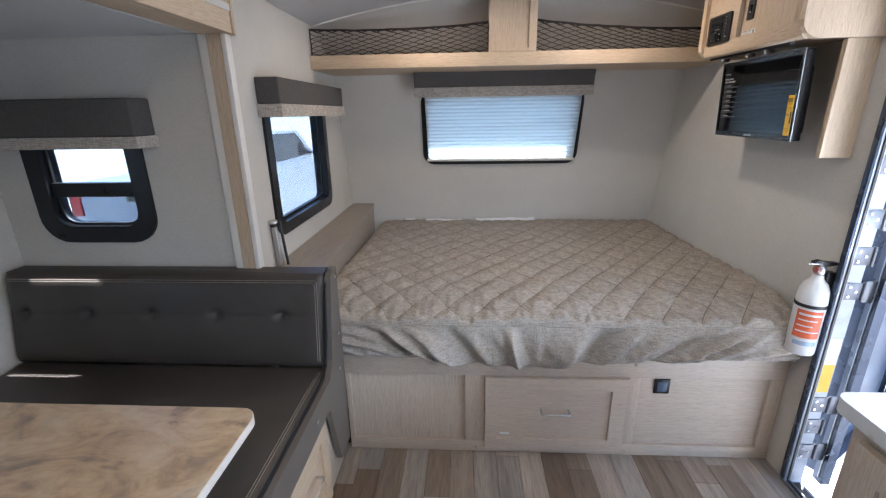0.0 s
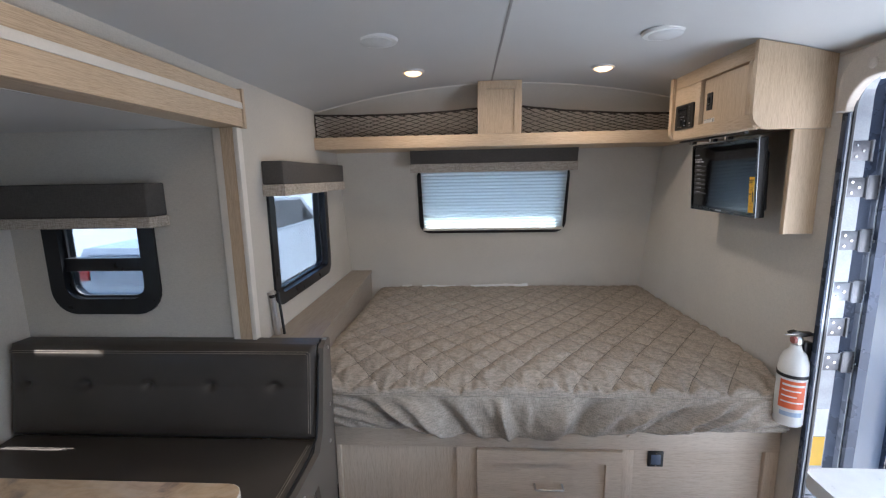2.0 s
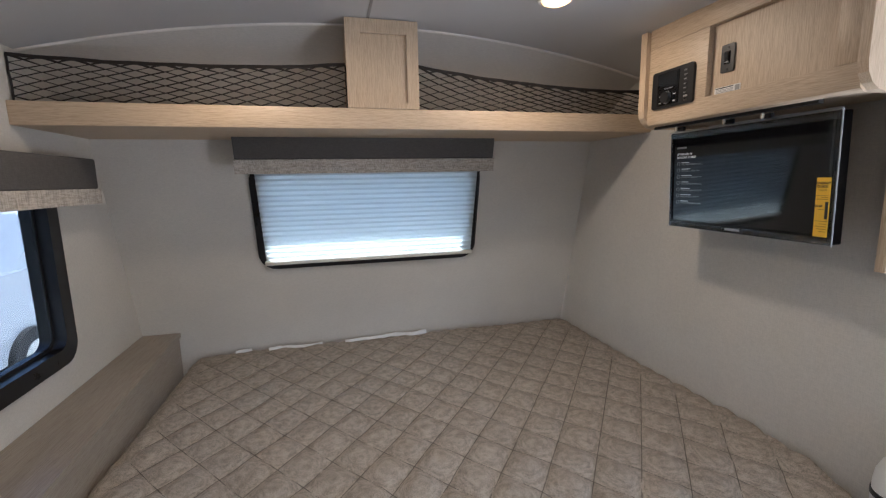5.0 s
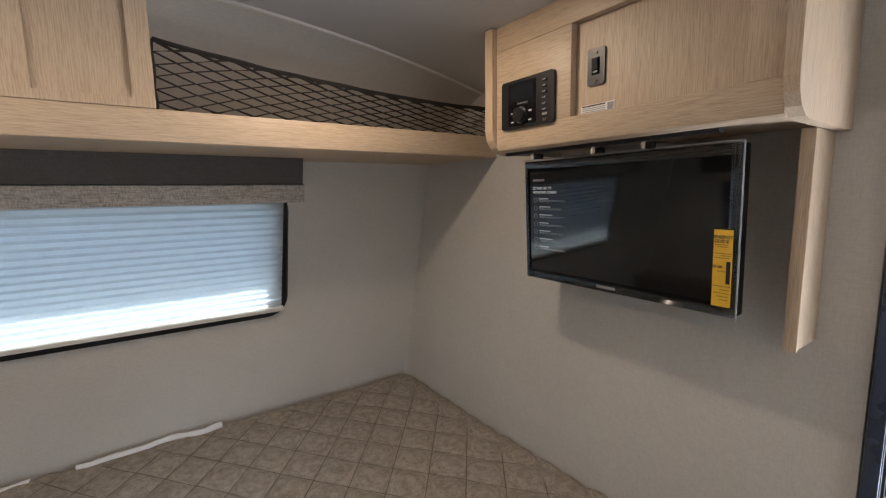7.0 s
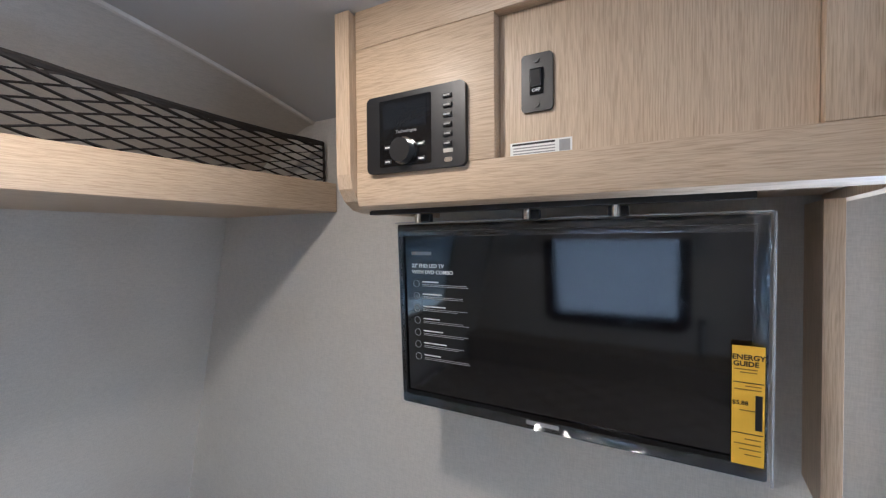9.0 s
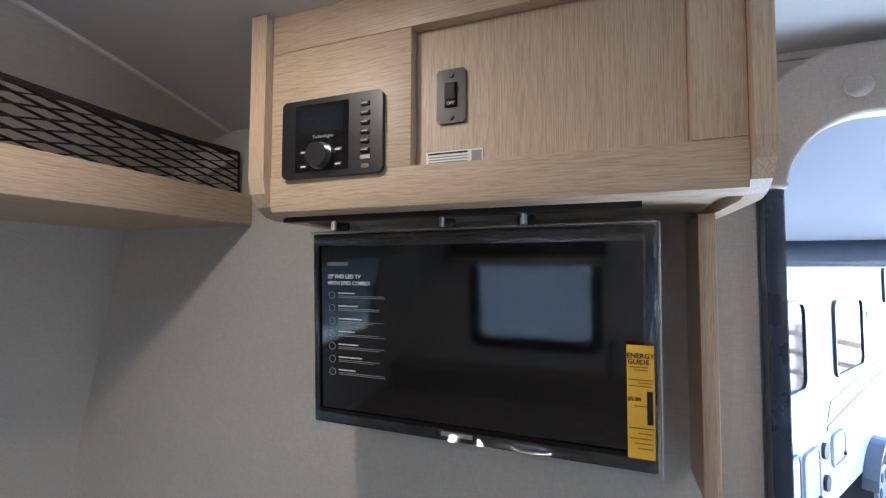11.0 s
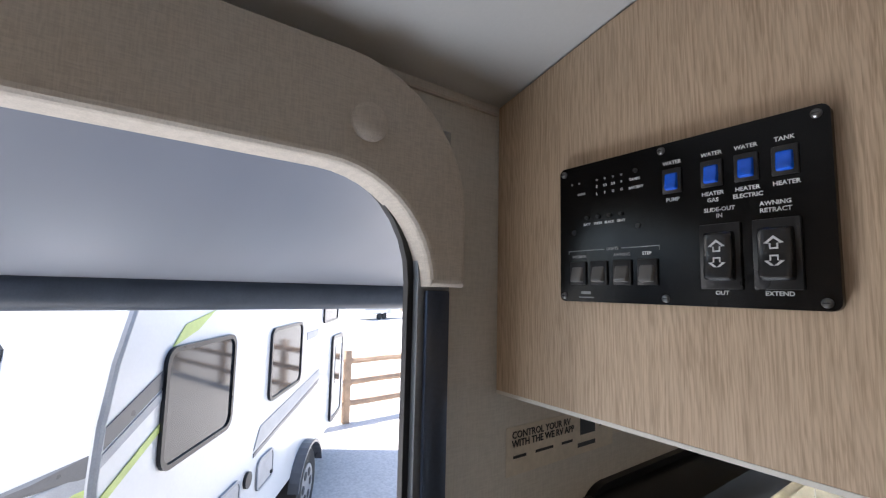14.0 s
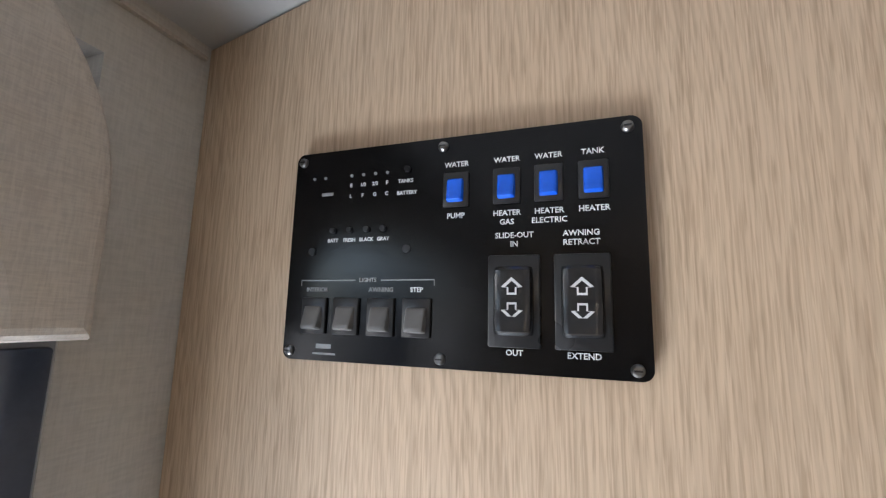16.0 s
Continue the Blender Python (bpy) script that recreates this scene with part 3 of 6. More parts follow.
def valance(label, axis, wall_at, out, u0, u1, z0, z1, strip):
    """A box valance: a padded dark upper with a tweed band under it."""
    t = thing("window_valance", label, "valance", group="window valances")
    lo, hi = sorted((wall_at, wall_at + out))
    def shell(a, b, zl, zh, bev):
        return cube(*((a, b, u0, u1) if axis == 'x' else (u0, u1, a, b)), zl, zh, bevel=bev, seg=3)
    part("upper_band", shell(lo, hi, z0 + strip, z1, 0.006), M_VALANCE, t)
    s = math.copysign(0.004, out)
    lo, hi = sorted((wall_at, wall_at + out + s))
    u0, u1 = u0 - 0.004, u1 + 0.004
    bm = bmesh.new()
    th = 0.016
    a, b = (wall_at + out + s - math.copysign(th, out), wall_at + out + s)
    a, b = min(a, b), max(a, b)
    if axis == 'x':
        box(bm, a, b, u0, u1, z0, z0 + strip)
        for p, q in ((u0, u0 + th), (u1 - th, u1)):
            box(bm, *((lo, a) if out > 0 else (b, hi)), p, q, z0, z0 + strip)
    else:
        box(bm, u0, u1, a, b, z0, z0 + strip)
        for p, q in ((u0, u0 + th), (u1 - th, u1)):
            box(bm, p, q, *((lo, a) if out > 0 else (b, hi)), z0, z0 + strip)
    part("tweed_band", bm, M_TWEED, t, "", False)
    return t


valance("charcoal padded valance with tweed band in the slide-out", 'y', SLIDE_Y - 0.001, -0.10, -1.64, -1.015, 1.36, 1.52, 0.038)
valance("charcoal padded valance with tweed band beside the bed", 'x', LW + 0.001, 0.095, 1.80, 2.70, 1.452, 1.602, 0.05)
vf = valance("charcoal padded valance with tweed band over the bed", 'y', FW - 0.001, -0.12, -0.241, 0.820, 1.608, 1.757, 0.056)
vf.matrix_world = LEAN_BACK @ vf.matrix_world


def blind_shade():
    t = thing("pleated_shade", "white pleated shade drawn over the front window", "window shade", (0.3, FW, 1.55))
    m, nt, b = shader("shade_fabric")
    mp = mapped(nt, (1, 1, 1))
    n = tex_noise(nt, mp, 240)
    c = ramp(nt, n.outputs[0], [(0.3, (0.74, 0.78, 0.80)), (0.7, (0.82, 0.85, 0.86))])
    nt.links.new(c.outputs[0], b.inputs["Base Color"])
    b.inputs["Roughness"].default_value = 0.9
    tr = nt.nodes.new("ShaderNodeBsdfTranslucent")
    tr.inputs[0].default_value = (0.33, 0.40, 0.42, 1)
    ms = nt.nodes.new("ShaderNodeMixShader")
    ms.inputs[0].default_value = 0.5
    nt.links.new(b.outputs[0], ms.inputs[1]), nt.links.new(tr.outputs[0], ms.inputs[2])
    nt.links.new(ms.outputs[0], nt.nodes["Material Output"].inputs[0])
    bm = bmesh.new()
    top, bot, x0, x1, nP = 1.62, 1.182, -0.192, 0.786, 19
    prev = None
    for i in range(nP * 2 + 1):
        z = top + (bot - top) * i / (nP * 2)
        y = FW - 0.018 - (0.0055 if i % 2 else 0.0)
        cur = (bm.verts.new((x0 + 0.006 * (i / nP / 2), y, z)), bm.verts.new((x1 - 0.006 * (i / nP / 2), y, z)))
        if prev:
            bm.faces.new((prev[0], prev[1], cur[1], cur[0]))
        prev = cur
    part("pleats", bm, m, t, "", False)
    part("bottom_rail", cube(x0, x1, FW - 0.033, FW - 0.014, bot - 0.016, bot, bevel=0.002), M_SEAM, t, "pale bottom rail")
    cord = bmesh.new()
    tube(cord, [(0.796, FW - 0.02 - 0.004 * (i % 2), 1.60 - 0.012 * i) for i in range(33)], 0.0025, 5)
    part("cord", cord, M_BLACK, t, "dark shade cord")
    return t


shade = blind_shade()
shade.matrix_world = LEAN_BACK @ shade.matrix_world


def bench():
    t = thing("dinette_bench", "dark brown vinyl dinette bench with tufted backrest", "bench", (-1.0, 1.1, 0))
    xr = -0.435
    part("base_box", cube(-1.66, xr - 0.012, 0.62, 1.50, 0.06, 0.44, bevel=0.003), M_PALE_Y, t, "pale oak bench base")
    side = bmesh.new()
    prism(side, [(0.55, 0.44), (1.33, 0.44), (1.40, 0.16), (1.52, 0.16), (1.545, 0.915), (1.50, 0.92), (1.47, 0.90), (1.405, 0.60), (1.36, 0.545), (0.55, 0.545)], xr - 0.003, xr + 0.018, 'x')
    part("side_panel", side, plain("taupe_vinyl", (0.13, 0.112, 0.095), 0.4, 0, 0.1, 7, 350, 0.2), t, "taupe vinyl-wrapped bench side", False)
    for sy, sz in ((1.515, 0.885), (1.50, 0.66), (1.475, 0.52), (1.20, 0.495)):
        part("snap", cyl(bmesh.new(), (xr + 0.0195, sy, sz), 0.007, 0.004, 'x', 14), M_METAL, t)
    d = part("bench_door", ring(bmesh.new(), rounded(0.66, 1.30, 0.085, 0.425, 0.002, 1), rounded(0.715, 1.245, 0.14, 0.37, 0.001, 1), xr - 0.0115, xr + 0.006, 'x'), M_OAK_Y, t, "oak bench storage door", False)
    part("door_panel", cube(xr - 0.0115, xr - 0.003, 0.7155, 1.2445, 0.1405, 0.3695), M_OAK_Y, d)
    h = bmesh.new()
    tube(h, [(xr + 0.006, 1.05, 0.30), (xr + 0.032, 1.05, 0.30), (xr + 0.036, 1.056, 0.30), (xr + 0.036, 1.16, 0.30), (xr + 0.032, 1.166, 0.30), (xr + 0.006, 1.166, 0.30)], 0.005, 8)
    part("handle", h, M_METAL, d, "brushed nickel bar handle")
    seat = cube(-1.655, xr - 0.006, 0.60, 1.43, 0.4415, 0.56, bevel=0.022, seg=4)
    part("seat_cushion", seat, M_VINYL, t)
    # backrest: a padded slab with tufts
    bm = bmesh.new()
    nx, nz = 110, 46
    buttons = [(-0.60 - 0.245 * i, 0.765) for i in range(5)]
    x0, x1 = -1.655, xr - 0.008
    rows = []
    for j in range(nz + 1):
        v = j / nz
        row = []
        for i in range(nx + 1):
            u = i / nx
            x = x0 + (x1 - x0) * u
            z = 0.562 + 0.35 * v
            y = 1.40 + 0.055 * v
            e = min(u * (x1 - x0), (1 - u) * (x1 - x0), v * 0.35, (1 - v) * 0.35)
            puff = 0.03 * (1 - math.exp(-e / 0.018))
            for bx, bz in buttons:
                r = math.hypot((x - bx) * 0.8, z - bz)
                puff -= 0.022 * math.exp(-(r / 0.016) ** 2) + 0.005 * math.exp(-(r / 0.05) ** 2)
            puff -= 0.0015 * math.exp(-((z - 0.765) / 0.006) ** 2)
            row.append(bm.verts.new((x, y + 0.02 - puff, z)))
        rows.append(row)
    back = [[bm.verts.new((p.co.x, 1.545, p.co.z)) for p in (rows[0][0], rows[0][-1], rows[-1][-1], rows[-1][0])]][0]
    for a, b in zip(rows, rows[1:]):
        for i in range(nx):
            bm.faces.new((a[i], a[i + 1], b[i + 1], b[i]))
    bm.faces.new([*rows[-1], back[2], back[3]])
    bm.faces.new([*rows[0][::-1], back[0], back[1]])
    bm.faces.new([r[-1] for r in rows][::-1] + [back[2], back[1]][::1])
    bm.faces.new([r[0] for r in rows] + [back[3], back[0]])
    bm.faces.new(back[::-1])
    bmesh.ops.recalc_face_normals(bm, faces=bm.faces)
    br = part("backrest", bm, M_VINYL, t)
    M_THREAD = plain("tan_thread", (0.30, 0.26, 0.21), 0.8)
    for off in (0.016, 0.024):
        st = bmesh.new()
        tube(st, [(x0 + 0.02, 1.4435, 0.912 - off), (x1 - off - 0.01, 1.4435, 0.912 - off), (x1 - off, 1.442, 0.905 - off), (x1 - off, 1.40 - 0.006, 0.60)], 0.0011, 4)
        part("stitching", st, M_THREAD, br)
        st = bmesh.new()
        tube(st, [(xr - 0.01 - off, 0.62, 0.5605), (xr - 0.01 - off, 1.385, 0.5605)], 0.0011, 4)
        part("stitching", st, M_THREAD, t)
    for bx, bz in buttons:
        part("button", lathe(bmesh.new(), [(0.001, 0.004), (0.007, 0.003), (0.009, 0.0)], (0, 0, 0), 12), M_VINYL, br).matrix_local = br.matrix_world.inverted() @ t.matrix_world.inverted() @ Matrix.Translation((bx, 1.4165 + 0.012, bz)) @ Matrix.Rotation(radians(90), 4, 'X')
    # Black tube laid where the gap beside the cushion is only shaded.
    cord = bmesh.new()
    tube(cord, [(xr - 0.001, 1.50, 0.925), (xr + 0.001, 1.455, 0.86), (xr + 0.001, 1.42, 0.70), (xr, 1.385, 0.59), (xr - 0.001, 1.30, 0.565), (xr - 0.001, 0.62, 0.56)], 0.004, 6)
    part("piping", cord, M_BLACK, t, "black tube painting the shaded gap between cushion and side")
    return t


bench()


def marble(name):
    m, nt, b = shader(name)
    mp = mapped(nt, (1, 1.6, 1))
    a = tex_noise(nt, mp, 5.5, 6, 0.62, 1.4)
    c = tex_noise(nt, mp, 26, 4, 0.6)
    r = ramp(nt, a.outputs[0], [(0.30, (0.24, 0.20, 0.17)), (0.42, (0.50, 0.36, 0.23)), (0.52, (0.58, 0.44, 0.29)), (0.64, (0.62, 0.50, 0.36)), (0.8, (0.38, 0.33, 0.28))])
    s = ramp(nt, c.outputs[0], [(0.3, (0.82, 0.8, 0.78)), (0.65, (1, 1, 1))])
    nt.links.new(mix(nt, r.outputs[0], s.outputs[0], 1.0, 'MULTIPLY'), b.inputs["Base Color"])
    b.inputs["Roughness"].default_value = 0.28
    return m


def table():
    t = thing("dinette_table", "tan stone-look laminate dinette table", "table", (-0.95, 0.5, 0))
    part("tabletop", prism(bmesh.new(), rounded(-1.50, -0.46, 0.10, 0.955, 0.045), 0.715, 0.74, 'z'), marble("stone_laminate"), t)
    part("edge_band", ring(bmesh.new(), rounded(-1.502, -0.458, 0.098, 0.957, 0.047), rounded(-1.4995, -0.4605, 0.1005, 0.9545, 0.0445), 0.716, 0.7385, 'z'), M_SEAM, t, "cream edge band")
    part("pedestal", cyl(bmesh.new(), (-0.98, 0.52, 0.36), 0.04, 0.70, 'z'), M_METAL, t)
    part("pedestal_foot", lathe(bmesh.new(), [(0.16, 0.0), (0.16, 0.012), (0.06, 0.03), (0.045, 0.06)], (-0.98, 0.52, 0)), M_BLACK, t)
    return t


table()
rod = thing("table_leg", "spare silver table leg leaning beside the ledge", "table leg", (-0.71, 1.78, 0.84))
tube_bm = bmesh.new()
tube(tube_bm, [(-0.735, 1.78, 0.836), (-0.742, 1.772, 1.008)], 0.014, 16)
part("leg_tube", tube_bm, M_METAL, rod)
tube_bm = bmesh.new()
tube(tube_bm, [(-0.742, 1.772, 1.0085), (-0.7425, 1.7715, 1.024)], 0.0125, 16)
part("collar", tube_bm, M_BLACK, rod)
tube_bm = bmesh.new()
tube(tube_bm, [(-0.7426, 1.7714, 1.0245), (-0.743, 1.771, 1.036)], 0.019, 16)
part("cap", tube_bm, M_METAL, rod)
tube_bm = bmesh.new()
tube(tube_bm, [(-0.705, 1.785, 0.836), (-0.72, 1.785, 1.03)], 0.006, 10)
part("inner_rod", tube_bm, M_BLACK, rod)


# ---- shelf, divider and nets over the bed ----
shelf = thing("overhead_shelf", "oak shelf across the front wall over the bed", "shelf", (0.3, 2.8, 1.7))
part("front_lip", cube(LW + 0.001, RW - 0.002, 2.474, 2.494, 1.686, 1.753, bevel=0.002), M_OAK_X, shelf)
part("shelf_board", cube(LW + 0.001, RW - 0.001, 2.4945, 2.895, 1.686, 1.70), M_OAK_X, shelf)
divider = thing("shelf_cabinet", "small oak divider cabinet on the overhead shelf", "cabinet", (0.3, 2.6, 1.75))
part("face_frame", ring(bmesh.new(), rounded(0.186, 0.427, 1.7535, 2.036, 0.001, 1), rounded(0.236, 0.388, 1.772, 1.993, 0.001, 1), 2.472, 2.492, 'y'), M_OAK_Z, divider, "", False)
part("front_panel", cube(0.2365, 0.3875, 2.482, 2.490, 1.7725, 1.9925), M_OAK_Z, divider)
for sx in (0.186, 0.409):
    part("side_panel", cube(sx, sx + 0.018, 2.4925, 2.72, 1.7005, 1.86), M_OAK_Y, divider)
    part("side_upper", prism(bmesh.new(), [(2.4925, 1.8605), (2.72, 1.8605), (2.64, 1.97), (2.58, 2.015), (2.4925, 2.03)], sx, sx + 0.018, 'x'), M_OAK_Y, divider, "", False)

M_CORD = plain("dark_brown_cord", (0.018, 0.013, 0.010), 0.85)


def cargo_net(x0, x1, top0, top1, sag):
    t = thing("cargo_net", "dark brown elastic cargo net across the shelf", "net", ((x0 + x1) / 2, 2.5, 1.8), "shelf nets")
    nx, nz, base = max(6, round((x1 - x0) / 0.078)), 6, 1.747
    def at(i, j):
        u = i / nx
        top = top0 + (top1 - top0) * u - sag * 4 * u * (1 - u)
        v = j / nz
        x = x0 + (x1 - x0) * u
        return (x + 0.004 * noise.noise((i * 1.3, j * 1.7, x0)), 2.500 + 0.02 * math.sin(math.pi * u) * v + 0.003 * noise.noise((i, j, 3.0)), base + (top - base) * v + 0.003 * noise.noise((i * 0.7, j, 7.7)))
    bm = bmesh.new()
    for i in range(nx):
        for s in (0, 1):
            pts = []
            for j in range(nz + 1):
                k = i + 0.5 + (0.5 if (j + s) % 2 else -0.5) * 0.96
                pts.append(at(k, j))
            tube(bm, pts, 0.0044, 5)
    part("netting", bm, M_CORD, t)
    for j, r in ((0, 0.005), (nz, 0.0055)):
        hem = bmesh.new()
        tube(hem, [at(nx * k / 40, j) for k in range(41)], r, 6)
        part("hem_cord", hem, M_CORD, t)
    for i in (0, nx):
        end = bmesh.new()
        tube(end, [at(i, j) for j in range(nz + 1)], 0.003, 6)
        part("end_cord", end, M_CORD, t)
    return t


cargo_net(LW + 0.006, 0.183, 1.882, 1.895, 0.012)
cargo_net(0.43, 1.362, 1.90, 1.845, 0.014)


# ---- television cabinet ----
def tv_cabinet():
    t = thing("wall_cabinet", "oak overhead cabinet with stereo and antenna switch", "cabinet", (1.25, 1.92, 1.66))
    xf, z0 = 1.127, 1.664
    def side(y0, y1, name, grow):
        pts = [(xf - grow, z0 + 0.055)] + [(xf - grow + 0.055 - 0.055 * math.cos(a), z0 + 0.055 - 0.055 * math.sin(a)) for a in (0.4, 0.8, 1.2)] + [(xf + 0.055 - grow, z0), (RW - 0.001, z0), (RW - 0.001, zc(RW) - 0.002), (1.25, zc(1.25) - 0.002), (xf - grow, zc(xf) - 0.002)]
        part(name, prism(bmesh.new(), pts, y0, y1, 'y'), M_OAK_Z, t, "", False)
    side(1.586, 1.605, "side_panel", 0.014)
    side(2.197, 2.224, "side_panel", 0.014)
    part("bottom_board", cube(xf + 0.02, RW - 0.001, 1.6055, 2.1965, z0 + 0.012, z0 + 0.026), M_OAK_Y, t)
    lip = [(xf, z0 + 0.02), (xf + 0.004, z0 + 0.008), (xf + 0.014, z0 + 0.002), (xf + 0.02, z0 + 0.002), (xf + 0.02, 1.722), (xf, 1.722)]
    part("bottom_rail", prism(bmesh.new(), lip, 1.6055, 2.1965, 'y'), M_OAK_Y, t)
    part("top_rail", cube(xf, xf + 0.02, 1.6055, 2.1965, 1.9055, 1.962, bevel=0.001), M_OAK_Y, t)
    part("stile", cube(xf, xf + 0.02, 1.6055, 1.655, 1.7225, 1.905, bevel=0.001), M_OAK_Z, t)
    part("stereo_panel", cube(xf, xf + 0.02, 1.972, 2.1965, 1.7225, 1.905, bevel=0.001), M_OAK_Y, t)
    part("recessed_panel", cube(xf + 0.017, xf + 0.0195, 1.6555, 1.9715, 1.7225, 1.905), M_OAK_Z, t)
    return t


tv_cabinet()
part_board = structure("trim_wing_board", prism(bmesh.new(), [(1.277, 1.292), (RW - 0.001, 1.292), (RW - 0.001, 1.6635), (1.277, 1.6635)], 1.607, 1.623, 'y'), M_OAK_Z, "narrow oak wing board under the overhead cabinet", "trim")
part("edge_band", cube(1.272, 1.2768, 1.605, 1.625, 1.290, 1.6635, bevel=0.001), M_OAK_Z, part_board, "oak edge band")


def pose_on_x(x, y, z, tilt=0):
    """Lettering that faces -x and reads along -y."""
    return Matrix.Translation((x, y, z)) @ Matrix.Rotation(radians(-90), 4, 'Z') @ Matrix.Rotation(radians(90), 4, 'X') @ Matrix.Rotation(radians(tilt), 4, 'Z')


M_INK = plain("white_print", (0.72, 0.72, 0.72), 0.5)
M_GREYINK = plain("grey_print", (0.28, 0.28, 0.28), 0.5)


def stereo():
    t = thing("stereo_unit", "flush black stereo control unit with round knob", "stereo", (1.12, 2.09, 1.77))
    y0, y1, z0, z1 = 2.009, 2.170, 1.716, 1.826
    part("faceplate", prism(bmesh.new(), rounded(y0, y1, z0, z1, 0.008), 1.1195, 1.1268, 'x'), M_BLACK, t, "", False)
    part("screen_panel", prism(bmesh.new(), rounded(2.060, 2.146, z0 + 0.008, z1 - 0.008, 0.002, 2), 1.1185, 1.1194, 'x'), plain("glossy_black", (0.006, 0.006, 0.007), 0.08), t, "", False)
    part("display", cube(1.118, 1.1184, 2.067, 2.139, 1.777, 1.812), plain("dark_display", (0.012, 0.014, 0.018), 0.05), t)
    k = part("knob", cyl(bmesh.new(), (1.112, 2.103, 1.744), 0.0165, 0.013, 'x', 32), M_BLACK, t)
    part("knob_ring", ring(bmesh.new(), [(2.103 + 0.019 * math.cos(a), 1.744 + 0.019 * math.sin(a)) for a in np.linspace(0, 6.283, 33)[:-1]], [(2.103 + 0.0168 * math.cos(a), 1.744 + 0.0168 * math.sin(a)) for a in np.linspace(0, 6.283, 33)[:-1]], 1.115, 1.1184, 'x'), M_CHROME, t)
    for i in range(6):
        b = part("button", cube(1.1165, 1.1194, 2.028, 2.041, 1.806 - 0.0125 * i, 1.812 - 0.0125 * i, bevel=0.0008), M_BLACK, t)
        part("mark", cube(1.1160, 1.1164, 2.030, 2.039, 1.808 - 0.0125 * i, 1.810 - 0.0125 * i), M_GREYINK, b)
    for by, bz in ((2.075, 1.751), (2.075, 1.731), (2.131, 1.751), (2.131, 1.731)):
        b = part("button", cube(1.1172, 1.1184, by - 0.006, by + 0.006, bz - 0.003, bz + 0.003, bevel=0.0004), M_BLACK, t)
        part("mark", cube(1.1168, 1.1171, by - 0.004, by + 0.004, bz - 0.001, bz + 0.001), M_INK, b)
    part("usb_port", cube(1.1185, 1.1194, 2.027, 2.041, 1.735, 1.740), M_METAL, t)
    part("aux_port", prism(bmesh.new(), rounded(2.028, 2.040, 1.7225, 1.7285, 0.0025, 4), 1.1188, 1.1194, 'x'), M_CHROME, t)
    lettering("Technologies", t, M_GREYINK, pose_on_x(1.1179, 2.1, 1.7715), 0.0065)
    return t


stereo()


def antenna_switch():
    t = thing("wall_switch", "black antenna booster switch plate", "switch", (1.14, 1.92, 1.81))
    y0, y1, z0, z1 = 1.902, 1.941, 1.776, 1.846
    part("plate", prism(bmesh.new(), rounded(y0, y1, z0, z1, 0.005), 1.1395, 1.1438, 'x'), M_BLACK, t, "", False)
    part("bezel", cube(1.1375, 1.1394, 1.913, 1.930, 1.796, 1.828, bevel=0.001), M_PANEL, t)
    part("rocker", prism(bmesh.new(), [(1.132, 1.824), (1.1374, 1.826), (1.1374, 1.806), (1.1355, 1.806)], 1.9155, 1.9275, 'y'), M_BLACK, t, "", False)
    lettering("OFF", t, M_INK, pose_on_x(1.1372, 1.9215, 1.801), 0.006)
    for sz in (1.838, 1.784):
        part("screw", cyl(bmesh.new(), (1.1388, 1.9215, sz), 0.0035, 0.0024, 'x', 14), M_BLACK, t)
    return t


antenna_switch()
label = thing("sticker", "small white product sticker on the cabinet panel", "sticker", (1.143, 1.93, 1.73))
part("paper", cube(1.1425, 1.1438, 1.880, 1.957, 1.7235, 1.741), M_WHITE, label)
for i in range(3):
    part("print_bar", cube(1.1421, 1.1424, 1.90, 1.953, 1.726 + 0.0035 * i, 1.7275 + 0.0035 * i), M_GREYINK, label)
part("print_bar", cube(1.1421, 1.1424, 1.90, 1.954, 1.737, 1.7395), M_BLACK, label)
part("code_square", cube(1.1421, 1.1424, 1.882, 1.895, 1.7255, 1.739), M_GREYINK, label)


